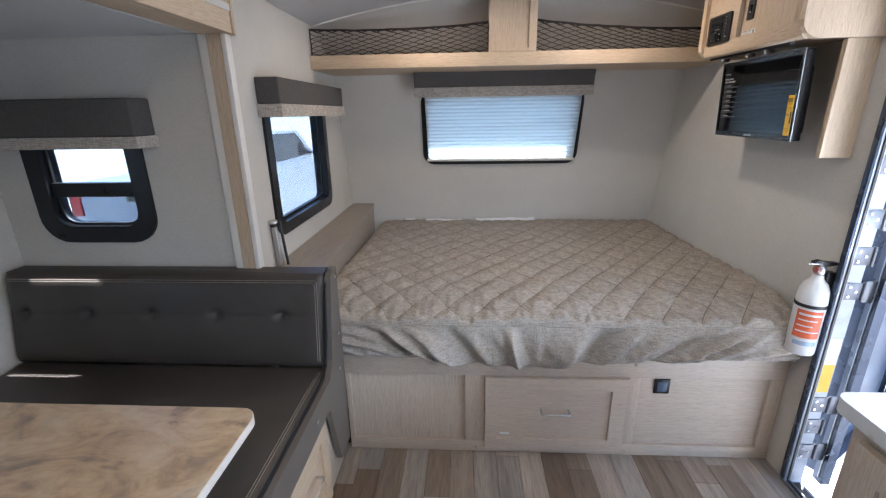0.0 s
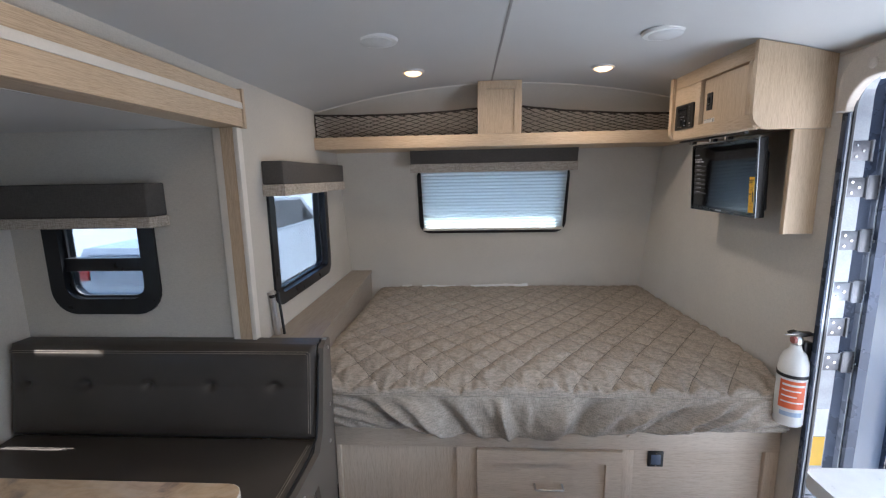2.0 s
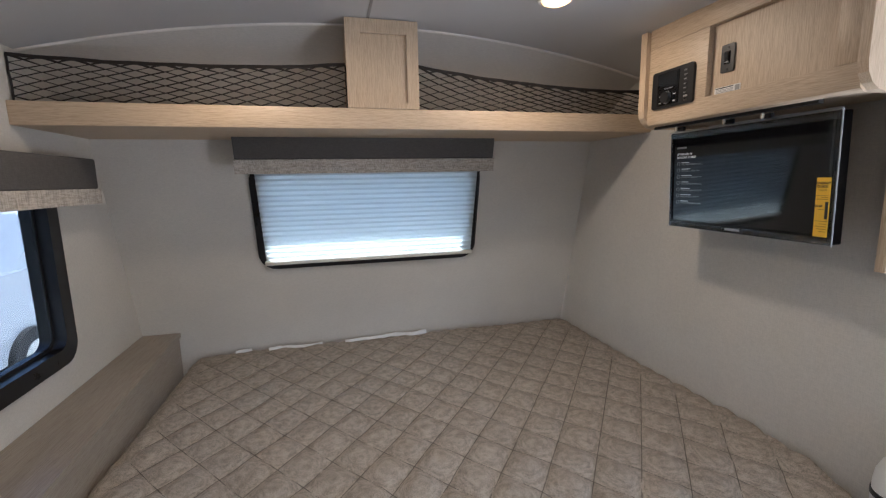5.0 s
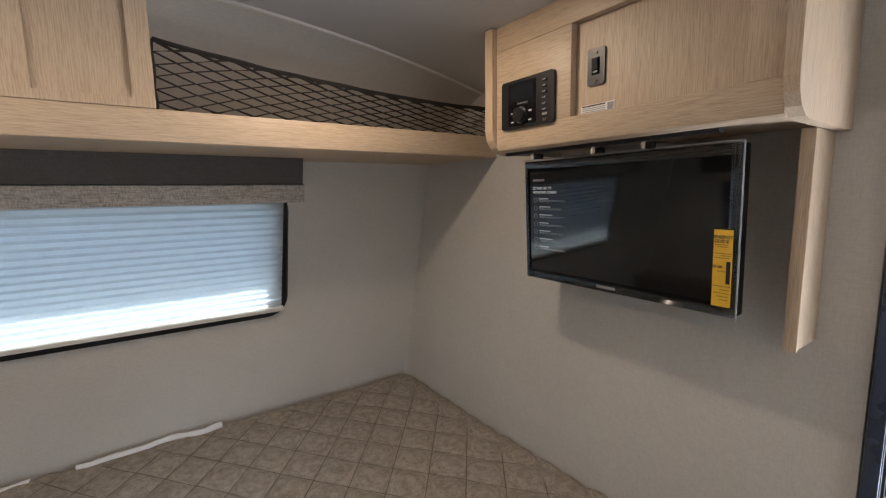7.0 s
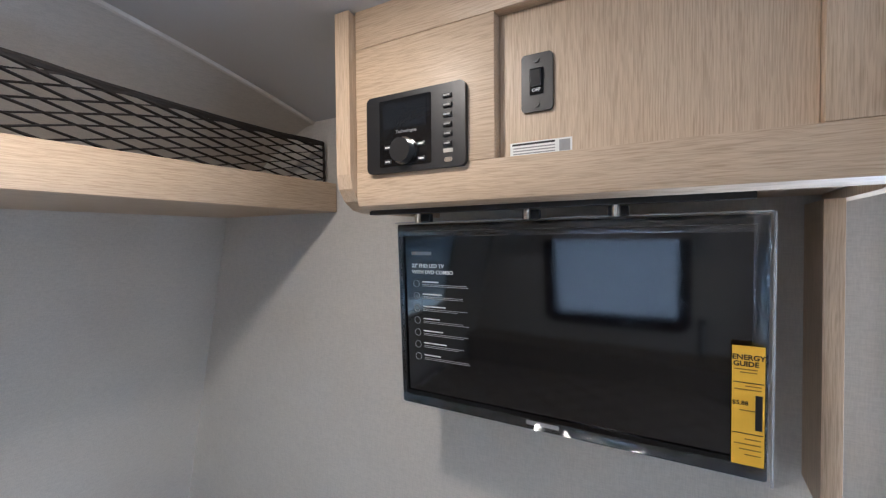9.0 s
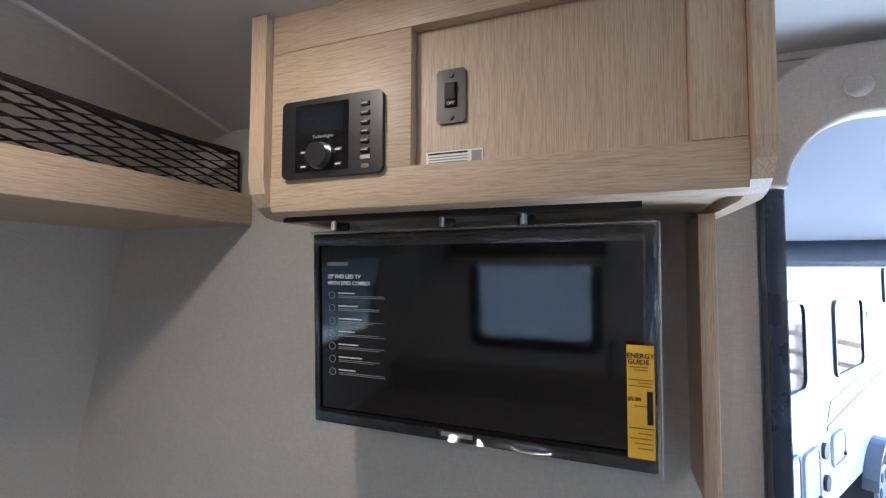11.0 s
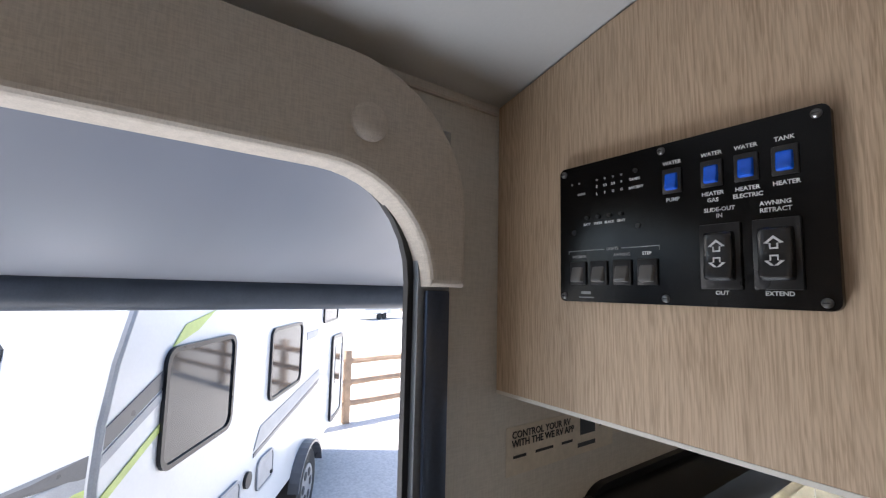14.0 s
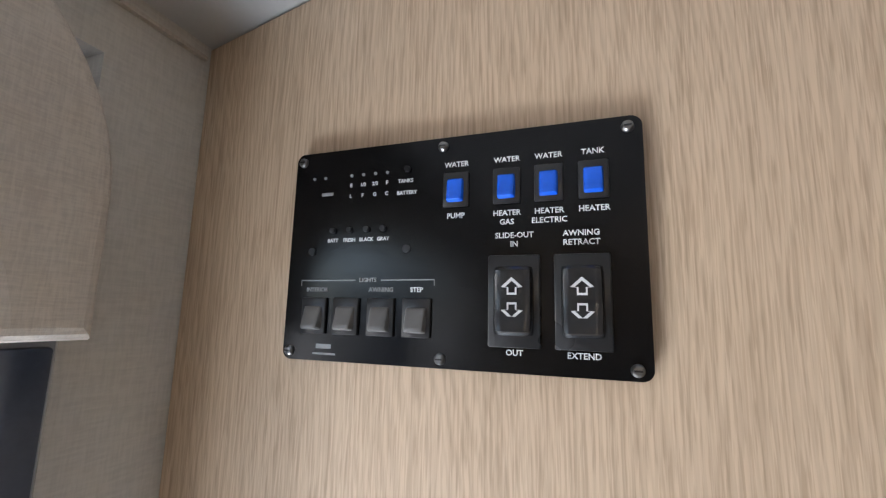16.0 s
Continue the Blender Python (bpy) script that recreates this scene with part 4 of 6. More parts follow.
def television():
    t = thing("television", "small black flat television wrapped in clear film", "television", (1.22, 1.935, 1.49))
    y0, y1, z0, z1, xf = 1.682, 2.188, 1.342, 1.646, 1.212
    part("cabinet", ring(bmesh.new(), rounded(y0, y1, z0, z1, 0.004, 3), rounded(y0 + 0.011, y1 - 0.011, z0 + 0.022, z1 - 0.011, 0.001, 3), xf, xf + 0.03, 'x'), M_PANEL, t, "", False)
    scr = plain("tv_screen", (0.004, 0.004, 0.005), 0.06, 0, 0.1, 8, 90, 0.0, 1.0)
    scr.node_tree.nodes["Principled BSDF"].inputs["Coat Roughness"].default_value = 0.06
    scr.node_tree.nodes["Principled BSDF"].inputs["Coat IOR"].default_value = 1.62
    scr.node_tree.nodes["Principled BSDF"].inputs["Specular IOR Level"].default_value = 0.0
    part("screen", cube(xf + 0.003, xf + 0.012, y0 + 0.0115, y1 - 0.0115, z0 + 0.0225, z1 - 0.0115), scr, t)
    part("back_shell", cube(xf + 0.0305, xf + 0.062, y0 + 0.03, y1 - 0.03, z0 + 0.02, z1 - 0.05, bevel=0.012, seg=3), M_BLACK, t)
    a = part("mount_arm", cube(xf + 0.0625, RW - 0.018, 1.90, 1.97, 1.42, 1.56, bevel=0.004), M_BLACK, t)
    part("wall_plate", cube(RW - 0.0175, RW - 0.0125, 1.87, 2.0, 1.40, 1.58, bevel=0.001), M_BLACK, a)
    lettering("22\" FHD LED TV", t, M_INK, pose_on_x(xf + 0.0024, 2.163, 1.577), 0.0088, align='LEFT', bold=0.0001)
    lettering("WITH DVD COMBO", t, M_INK, pose_on_x(xf + 0.0024, 2.163, 1.5665), 0.0088, align='LEFT', bold=0.0001)
    part("logo_bar", cube(xf + 0.0022, xf + 0.0029, 2.124, 2.163, 1.595, 1.6005), M_GREYINK, t)
    part("logo_bar", cube(xf - 0.0006, xf - 0.0002, 1.918, 1.966, 1.349, 1.355), M_GREYINK, t)
    for i in range(7):
        z = 1.547 - 0.0205 * i
        part("icon", ring(bmesh.new(), [(2.155 + 0.006 * math.cos(q), z + 0.006 * math.sin(q)) for q in np.linspace(0, 6.283, 21)[:-1]], [(2.155 + 0.0053 * math.cos(q), z + 0.0053 * math.sin(q)) for q in np.linspace(0, 6.283, 21)[:-1]], xf + 0.0022, xf + 0.0029, 'x'), M_GREYINK, t)
        part("print_bar", cube(xf + 0.0022, xf + 0.0029, 2.112 - 0.006 * (i % 3), 2.143, z + 0.0028, z + 0.0045), M_INK, t)
        part("print_bar", cube(xf + 0.0022, xf + 0.0029, 2.060 + 0.008 * (i % 2), 2.143, z - 0.0012, z - 0.0004), M_GREYINK, t)
        part("print_bar", cube(xf + 0.0022, xf + 0.0029, 2.058 + 0.010 * (i % 3), 2.143, z - 0.0038, z - 0.0030), M_GREYINK, t)
    # crinkled film along the rim
    film = plain("clear_film", (0.75, 0.78, 0.8), 0.12, 0.0)
    nt = film.node_tree
    tr = nt.nodes.new("ShaderNodeBsdfTransparent")
    gl = nt.nodes.new("ShaderNodeBsdfGlossy")
    gl.inputs["Roughness"].default_value = 0.12
    ms = nt.nodes.new("ShaderNodeMixShader")
    ms.inputs[0].default_value = 0.09
    nt.links.new(tr.outputs[0], ms.inputs[1]), nt.links.new(gl.outputs[0], ms.inputs[2])
    nt.links.new(ms.outputs[0], nt.nodes["Material Output"].inputs[0])
    def strip(pts, w, dx):
        bm = bmesh.new()
        prev = None
        for i, (py, pz, ny, nz) in enumerate(pts):
            cur = [bm.verts.new((xf - 0.003 - dx * (k == 1) - 0.003 * noise.noise((py * 40, pz * 40, k)), py + ny * w * k / 3, pz + nz * w * k / 3)) for k in range(4)]
            if prev:
                for k in range(3):
                    bm.faces.new((prev[k], cur[k], cur[k + 1], prev[k + 1]))
            prev = cur
        part("film_fold", bm, film, t, "clear shrink film with creases")
    ys, zs = np.linspace(y0 - 0.002, y1 + 0.002, 50), np.linspace(z0 - 0.002, z1 + 0.002, 34)
    strip([(y, z1 + 0.004, 0, -1) for y in ys], 0.024, 0.004)
    strip([(y, z0 - 0.003, 0, 1) for y in ys], 0.020, 0.004)
    strip([(y0 - 0.003, z, 1, 0) for z in zs], 0.018, 0.005)
    strip([(y1 + 0.003, z, -1, 0) for z in zs], 0.014, 0.004)
    # Pale tubes paint the glint along the clear film's creases.
    edge = bmesh.new()
    tube(edge, [(xf - 0.004 + 0.0015 * noise.noise((z * 60, 1, 0)), y0 - 0.004, z) for z in zs], 0.0016, 5)
    part("crease_glint", edge, plain("crease_highlight", (0.5, 0.52, 0.55), 0.2, 0.3), t)
    edge = bmesh.new()
    tube(edge, [(xf - 0.003, y, z1 + 0.003 + 0.0015 * noise.noise((y * 50, 2, 0))) for y in ys[::-1]], 0.0012, 5)
    part("crease_glint", edge, bpy.data.materials["crease_highlight"], t)
    return t


TILT = Matrix.Translation((1.2195, 1.935, 1.494)) @ Matrix.Rotation(radians(-1.2), 4, 'Z') @ Matrix.Rotation(radians(-2.4), 4, 'Y') @ Matrix.Translation((-1.212, -1.935, -1.494))
tv = television()
tv.matrix_world = TILT @ tv.matrix_world
guide = thing("energy_label", "yellow energy guide label stuck on the television", "label", (1.20, 1.70, 1.43))
M_YELLOW = plain("yellow_paper", (0.80, 0.47, 0.03), 0.5, 0, 0.04)
part("paper", cube(1.2028, 1.2036, 1.686, 1.7165, 1.362, 1.499), M_YELLOW, guide)
lettering("ENERGY", guide, M_BLACK, pose_on_x(1.2026, 1.7012, 1.486), 0.0082, bold=0.0002)
lettering("GUIDE", guide, M_BLACK, pose_on_x(1.2026, 1.7035, 1.4785), 0.0082, bold=0.0002)
lettering("$5.88", guide, M_BLACK, pose_on_x(1.2026, 1.7085, 1.4335), 0.0068, bold=0.0001)
part("scale_bar", cube(1.2022, 1.2027, 1.688, 1.6945, 1.404, 1.444), M_BLACK, guide)
for z in (1.457, 1.3985):
    part("rule", cube(1.2022, 1.2027, 1.687, 1.7155, z, z + 0.0008), M_BLACK, guide)
for i in range(9):
    z = (1.472, 1.4685, 1.453, 1.449, 1.425, 1.392, 1.386, 1.380, 1.374)[i]
    part("print_bar", cube(1.2023, 1.2027, 1.689 + 0.004 * (i in (0, 1)), 1.714 - 0.005 * (i % 3), z, z + 0.0011), plain("brown_print", (0.25, 0.14, 0.01), 0.6) if i == 0 else bpy.data.materials["brown_print"], guide)

guide.matrix_world = TILT @ guide.matrix_world

bracket = thing("tv_bracket", "black folding bracket under the overhead cabinet", "bracket", (1.25, 2.0, 1.66))
part("hinge_strip", cube(1.16, 1.175, 1.70, 2.20, 1.660, 1.6755), M_BLACK, bracket)
for y in (2.115, 1.945, 1.835):
    part("hook", cube(1.185, 1.195, y - 0.012, y + 0.012, 1.647, 1.66, bevel=0.002), M_BLACK, bracket)
    part("bolt", cyl(bmesh.new(), (1.17, y, 1.653), 0.005, 0.014, 'z', 10), M_CHROME, bracket)


# ---- ceiling fittings ----
def puck_lamp(x, y):
    t = thing("ceiling_lamp", "round recessed ceiling lamp, lit warm", "lamp", (x, y, zc(x)), "ceiling lamps")
    z = zc(x)
    part("trim_ring", lathe(bmesh.new(), [(0.044, -0.008), (0.050, -0.008), (0.056, 0.003), (0.044, 0.003)], (x, y, z)), M_WHITE, t)
    part("lens", lathe(bmesh.new(), [(0.0, -0.022), (0.022, -0.020), (0.038, -0.013), (0.0435, -0.006), (0.0435, 0.002)], (x, y, z)), M_LAMP, t, "glowing frosted lens")
    d = bpy.data.lights.new("lamp_light", 'AREA')
    d.shape, d.size, d.energy, d.color = 'DISK', 0.07, 0.5, (1.0, 0.80, 0.58)
    new("lamp_light", d).matrix_world = look((x, y, z - 0.026), (x, y, 0))
    return t


puck_lamp(-0.13, 2.13)
puck_lamp(0.765, 2.15)
# This rear pair is unseen, added to warm the kitchen end.
puck_lamp(-0.13, 0.55)
puck_lamp(0.765, 0.55)


def speaker(x, y):
    t = thing("ceiling_speaker", "round white ceiling speaker with domed grille", "speaker", (x, y, zc(x)), "ceiling speakers")
    z = zc(x)
    part("rim", lathe(bmesh.new(), [(0.062, -0.006), (0.075, -0.005), (0.08, 0.004), (0.062, 0.004)], (x, y, z)), M_WHITE, t)
    part("grille", lathe(bmesh.new(), [(0.0, -0.016), (0.03, -0.0145), (0.055, -0.009), (0.0615, -0.003), (0.0615, 0.003)], (x, y, z)), plain("speaker_grille", (0.6, 0.6, 0.59), 0.6, 0, 0.05, 20, 700, 0.8), t)
    return t


speaker(-0.20, 1.62)
speaker(0.83, 1.65)

# ---- doorway ----
# Blue lifted to put lens haze into the dark frame's colour.
M_DOORDARK = plain("dark_blue_grey_aluminium", (0.05, 0.065, 0.10), 0.28, 0.4, 0.15, 10, 200, 0.1)
M_HINGE = plain("grey_hinge", (0.16, 0.165, 0.18), 0.4, 0.8)
door = thing("door_1", "doorway frame with dark aluminium jambs", "door frame", kind="structure")
CORNER = (0.01, 0.01, 0.10, 0.10)
ou = rounded(DOOR[0] - 0.005, DOOR[1] + 0.006, -0.02, DOOR[3] + 0.012, CORNER, 8)
iu = rounded(DOOR[0] + 0.030, DOOR[1] - 0.017, 0.012, DOOR[3] - 0.030, CORNER, 8)
part("jamb_flange", ring(bmesh.new(), ou, iu, RW - 0.012, RW + 0.010, 'x'), M_JAMB, door, "", False)
part("weather_seal", ring(bmesh.new(), iu, rounded(DOOR[0] + 0.036, DOOR[1] - 0.021, 0.018, DOOR[3] - 0.036, CORNER, 8), RW - 0.004, RW + 0.004, 'x'), M_BLACK, door, "", False)
part("jamb_reveal", ring(bmesh.new(), rounded(DOOR[0] - 0.012, DOOR[1] + 0.012, -0.03, DOOR[3] + 0.016, CORNER, 8), rounded(DOOR[0] - 0.008, DOOR[1] - 0.004, -0.005, DOOR[3] + 0.010, CORNER, 8), RW + 0.0105, RW + 0.066, 'x'), M_JAMB, door, "", False)
for y0, y1 in ((DOOR[0] - 0.002, DOOR[0] + 0.024), (DOOR[1] - 0.016, DOOR[1] + 0.006)):
    part("jamb_edge", cube(RW - 0.018, RW - 0.0125, y0, y1, 0.02, 1.702, bevel=0.002), M_DOORDARK, door)
part("notice", cube(RW + 0.012, RW + 0.062, DOOR[1] - 0.0055, DOOR[1] - 0.0045, 0.546, 0.655), M_WHITE, door, "white notice")
part("warning_label", cube(RW + 0.012, RW + 0.062, DOOR[1] - 0.0055, DOOR[1] - 0.0045, 0.426, 0.544), plain("warning_yellow", (0.80, 0.47, 0.03), 0.5, 0, 0.04), door, "yellow warning label")
for z in (1.58, 1.46, 1.28, 1.10, 0.97, 0.84, 0.37, 0.27, 0.15):
    h = part("hinge_leaf", cube(RW + 0.016, RW + 0.072, DOOR[1] - 0.0085, DOOR[1] - 0.0045, z - 0.032, z + 0.032, bevel=0.001), M_HINGE, door)
    part("hinge_pin", cyl(bmesh.new(), (RW + 0.078, DOOR[1] - 0.008, z), 0.006, 0.07, 'z', 12), M_HINGE, h)
    for dx, dz in ((0.030, -0.018), (0.030, 0.018), (0.052, 0.0)):
        part("rivet", cyl(bmesh.new(), (RW + dx, DOOR[1] - 0.0095, z + dz), 0.0045, 0.004, 'y', 10), M_CHROME, h)
# padded arch over the doorway
outer = rounded(0.847, 1.543, 1.705, 1.893, (0.004, 0.004, 0.12, 0.12), 8)
arch = structure("trim_door_arch", bmesh.new(), M_ARCH, "beige padded arch trim over the doorway", "trim")
bm = bmesh.new()
inner_path = [(0.885, 1.705)] + [(0.985 - 0.10 * math.cos(a), 1.70 + 0.10 * math.sin(a)) for a in np.linspace(0.05, math.pi / 2, 12)] + [(1.40 + 0.10 * math.sin(a), 1.70 + 0.10 * math.cos(a)) for a in np.linspace(0, math.pi / 2 - 0.05, 12)] + [(1.5, 1.705)]
outer_path = [(1.543, 1.705)] + [(1.42 + 0.123 * math.cos(a), 1.772 + 0.123 * math.sin(a)) for a in np.linspace(0, math.pi / 2, 12)] + [(0.97 - 0.123 * math.sin(a), 1.772 + 0.123 * math.cos(a)) for a in np.linspace(0, math.pi / 2, 12)] + [(0.847, 1.705)]
prism(bm, inner_path + outer_path, RW - 0.03, RW - 0.0005, 'x')
bmesh.ops.bevel(bm, geom=[e for e in bm.edges if all(abs(v.co.x - RW + 0.03) < 1e-5 for v in e.verts)], offset=0.006, segments=3, profile=0.5, affect='EDGES')
bm.to_mesh(arch.data), bm.free()
arch.data.shade_flat()
for y in (0.951, 1.421):
    part("button_cap", lathe(bmesh.new(), [(0.016, 0.0), (0.016, 0.004), (0.012, 0.007), (0.0, 0.008)], (0, 0, 0), 24), M_ARCH, arch).matrix_local = Matrix.Translation((RW - 0.0295, y, 1.836)) @ Matrix.Rotation(radians(-90), 4, 'Y')
structure("trim_wall_seam", cube(RW - 0.004, RW - 0.0003, 0.784, 1.594, 1.894, 1.8965), M_ARCH, "fine seam along the top of the wall", "trim")


def entry_door():
    """The entry door, swung outward on the forward jamb."""
    t = thing("entry_door", "dark-framed trailer entry door swung wide open", "door", (RW + 0.09, DOOR[1] + 0.015, 0))
    rot = Matrix.Translation((RW + 0.125, DOOR[1] + 0.012, 0)) @ Matrix.Rotation(radians(33), 4, 'Z')
    far_top = (0.01, 0.01, 0.16, 0.01)
    def p(name, bm, mat, parent, lab=""):
        bm.transform(rot)
        return part(name, bm, mat, parent, lab, False)
    p("leaf", prism(bmesh.new(), rounded(0.032, 0.64, 0.01, 1.818, far_top, 8), 0.012, 0.045, 'y'), plain("door_skin", (0.10, 0.12, 0.16), 0.4), t, "dark blue-grey door panel")
    p("leaf_frame", ring(bmesh.new(), rounded(0.03, 0.642, 0.008, 1.820, far_top, 8), rounded(0.075, 0.59, 0.06, 1.765, (0.01, 0.01, 0.11, 0.01), 8), -0.004, 0.047, 'y'), M_DOORDARK, t)
    p("screen_frame", ring(bmesh.new(), rounded(0.034, 0.63, 0.02, 1.812, far_top, 8), rounded(0.078, 0.585, 0.07, 1.76, (0.01, 0.01, 0.11, 0.01), 8), -0.03, -0.008, 'y'), M_DOORDARK, t)
    part("hinge_stile", prism(bmesh.new(), rounded(DOOR[1] - 0.032, DOOR[1] + 0.012, 0.01, 1.775, (0.004, 0.004, 0.012, 0.036), 6), RW + 0.117, RW + 0.150, 'x'), M_DOORDARK, t, "", False)
    part("stile_rib", cube(RW + 0.114, RW + 0.1165, DOOR[1] - 0.016, DOOR[1] - 0.011, 0.03, 1.72, bevel=0.001), M_JAMB, t)
    for z in (1.46, 1.28, 1.10, 0.84, 0.37, 0.15):
        h = part("hinge", cube(RW + 0.080, RW + 0.1165, DOOR[1] - 0.010, DOOR[1] - 0.004, z - 0.04, z + 0.04, bevel=0.001), M_HINGE, t)
        for dy, dz in ((-0.002, -0.022), (-0.002, 0.022), (-0.014, 0.0)):
            part("rivet", cyl(bmesh.new(), (RW + 0.115, DOOR[1] + dy - 0.008, z + dz), 0.005, 0.006, 'x', 10), M_CHROME, h)
    p("latch", cube(0.545, 0.60, -0.05, -0.0305, 0.92, 1.05, bevel=0.006), M_BLACK, t, "black door latch")
    return t


entry_door()


# ---- fire extinguisher ----
def patch(cx, cy, r, a0, a1, z0, z1, n=14):
    """A thin curved label on a cylinder, between two bearings."""
    pts = [(cx + q * math.cos(radians(a)), cy + q * math.sin(radians(a))) for q, sweep in ((r + 0.0006, np.linspace(a0, a1, n)), (r, np.linspace(a1, a0, n))) for a in sweep]
    return prism(bmesh.new(), pts, z0, z1, 'z')


def extinguisher():
    x, y = 1.326, 1.55
    t = thing("fire_extinguisher", "white fire extinguisher with orange label on a wall bracket", "fire extinguisher", (x, y, 0.56))
    part("cylinder", lathe(bmesh.new(), [(0.043, 0.583), (0.047, 0.590), (0.047, 0.80), (0.044, 0.83), (0.035, 0.855), (0.02, 0.872), (0.016, 0.89)], (x, y, 0)), M_WHITE, t)
    part("label", patch(x, y, 0.0472, 190, 290, 0.655, 0.762), plain("orange_label", (0.72, 0.14, 0.05), 0.45, 0, 0.06), t, "orange-red label")
    for k, (z0, z1) in enumerate(((0.742, 0.750), (0.722, 0.727), (0.700, 0.705), (0.678, 0.683))):
        part("print_bar", patch(x, y, 0.0479, 200, 285 - 14 * (k % 3), z0, z1), M_WHITE, t)
    part("print_bar", patch(x, y, 0.0472, 200, 285, 0.625, 0.642), plain("pale_blue_print", (0.35, 0.45, 0.6), 0.5), t)
    part("strap", lathe(bmesh.new(), [(0.0473, 0.772), (0.0492, 0.772), (0.0492, 0.784), (0.0473, 0.784)], (x, y, 0)), M_BLACK, t)
    part("valve", lathe(bmesh.new(), [(0.014, 0.8905), (0.019, 0.895), (0.019, 0.915), (0.012, 0.925)], (x, y, 0)), M_METAL, t)
    part("gauge", cyl(bmesh.new(), (x - 0.02, y - 0.012, 0.912), 0.013, 0.01, 'x', 18), plain("faded_red_plastic", (0.38, 0.14, 0.12), 0.4), t, "red-rimmed pressure gauge")
    lev = bmesh.new()
    prism(lev, [(x - 0.03, 0.932), (x - 0.02, 0.928), (x + 0.02, 0.922), (x + 0.05, 0.928), (x + 0.048, 0.936), (x + 0.01, 0.938), (x - 0.01, 0.944), (x - 0.03, 0.938)], y - 0.01, y + 0.01, 'y')
    part("lever", lev, M_BLACK, t, "", False)
    part("pin", cyl(bmesh.new(), (x - 0.03, y - 0.016, 0.935), 0.002, 0.05, 'x', 8), M_CHROME, t)
    part("bracket", cube(x + 0.02, RW - 0.001, y - 0.015, y + 0.015, 0.60, 0.90, bevel=0.002), M_BLACK, t)
    return t


extinguisher()


# ---- kitchen end ----
M_COUNTER = plain("white_solid_counter", (0.62, 0.62, 0.62), 0.3, 0, 0.05, 30, 400, 0.05)
counter = thing("countertop", "white solid-surface kitchen countertop by the door", "countertop", (1.1, 0.2, 0.88))
part("slab", prism(bmesh.new(), rounded(0.825, RW - 0.001, BW + 0.001, 0.845, (0.002, 0.002, 0.002, 0.03), 5), 0.868, 0.90, 'z'), M_COUNTER, counter)
part("splash", cube(RW - 0.018, RW - 0.001, BW + 0.001, 0.80, 0.9005, 0.95, bevel=0.003), M_COUNTER, counter)
for i in range(3):
    y1 = 0.815 - 0.80 * i
    k = thing("kitchen_cabinet", "pale oak kitchen base cabinet", "cabinet", (1.1, y1 - 0.4, 0), "kitchen base cabinets")
    part("body", cube(0.86, RW - 0.001, y1 - 0.798, y1, 0.0, 0.867), M_PALE_Z, k)
    d = part("door", ring(bmesh.new(), rounded(y1 - 0.77, y1 - 0.03, 0.10, 0.83, 0.002, 1), rounded(y1 - 0.71, y1 - 0.09, 0.16, 0.77, 0.001, 1), 0.842, 0.859, 'x'), M_PALE_Z, k, "", False)
    part("door_panel", cube(0.85, 0.8592, y1 - 0.7095, y1 - 0.0905, 0.1605, 0.7695), M_PALE_Z, d)
    h = bmesh.new()
    tube(h, [(0.842, y1 - 0.10, 0.6), (0.815, y1 - 0.10, 0.6), (0.815, y1 - 0.10, 0.72), (0.842, y1 - 0.10, 0.72)], 0.005, 8)
    part("handle", h, M_METAL, d)

M_GRAIN = wood("control_panel_oak", (0.62, 0.465, 0.325), (0.40, 0.285, 0.185), 'z', 0.5, 1.15)
over = thing("overhead_cabinet", "oak overhead kitchen cabinet with control panel on its side", "cabinet", (1.2, 0.3, 1.6))
XO = 1.003
part("side_panel", prism(bmesh.new(), [(XO, 1.60), (RW - 0.001, 1.60), (RW - 0.001, zc(RW) - 0.002), (1.25, zc(1.25) - 0.002), (1.12, zc(1.12) - 0.002), (XO, zc(XO) - 0.002)], 0.762, 0.78, 'y'), M_GRAIN, over, "", False)
part("edge_band", cube(XO - 0.002, XO - 0.0002, 0.762, 0.7805, 1.60, zc(XO) - 0.003), M_SEAM, over, "pale edge band")
part("bottom_edge", cube(XO, RW - 0.001, 0.760, 0.7802, 1.5965, 1.5998), M_SEAM, over, "pale edge band")
part("bottom_board", cube(XO + 0.02, RW - 0.001, BW + 0.001, 0.7615, 1.605, 1.62), M_OAK_Y, over)
part("top_filler", cube(XO + 0.002, XO + 0.02, BW + 0.001, 0.7615, 1.90, 1.96), M_OAK_Y, over)
for i in range(3):
    y1 = 0.755 - 0.80 * i
    d = part("door", ring(bmesh.new(), rounded(y1 - 0.78, y1, 1.608, 1.895, 0.002, 1), rounded(y1 - 0.725, y1 - 0.055, 1.66, 1.845, 0.001, 1), XO - 0.001, XO + 0.018, 'x'), M_OAK_Y, over, "", False)
    part("door_panel", cube(XO + 0.006, XO + 0.014, y1 - 0.7245, y1 - 0.0555, 1.6605, 1.8445), M_OAK_Y, d)


def on_y(x, z, y=0.789):
    """Lettering that faces +y and reads along -x."""
    return Matrix.Translation((x, y, z)) @ Matrix.Rotation(radians(180), 4, 'Z') @ Matrix.Rotation(radians(90), 4, 'X')


# corners of the control panel and fractions across it
PX0, PX1, PZ0, PZ1 = 1.288, 1.100, 1.6952, 1.8135
pu = lambda u: PX0 + (PX1 - PX0) * u
pv = lambda v: PZ1 + (PZ0 - PZ1) * v


M_BEZEL = plain("charcoal_bezel", (0.018, 0.018, 0.019), 0.3)
M_SCREW = plain("dark_steel", (0.22, 0.22, 0.22), 0.3, 1.0)


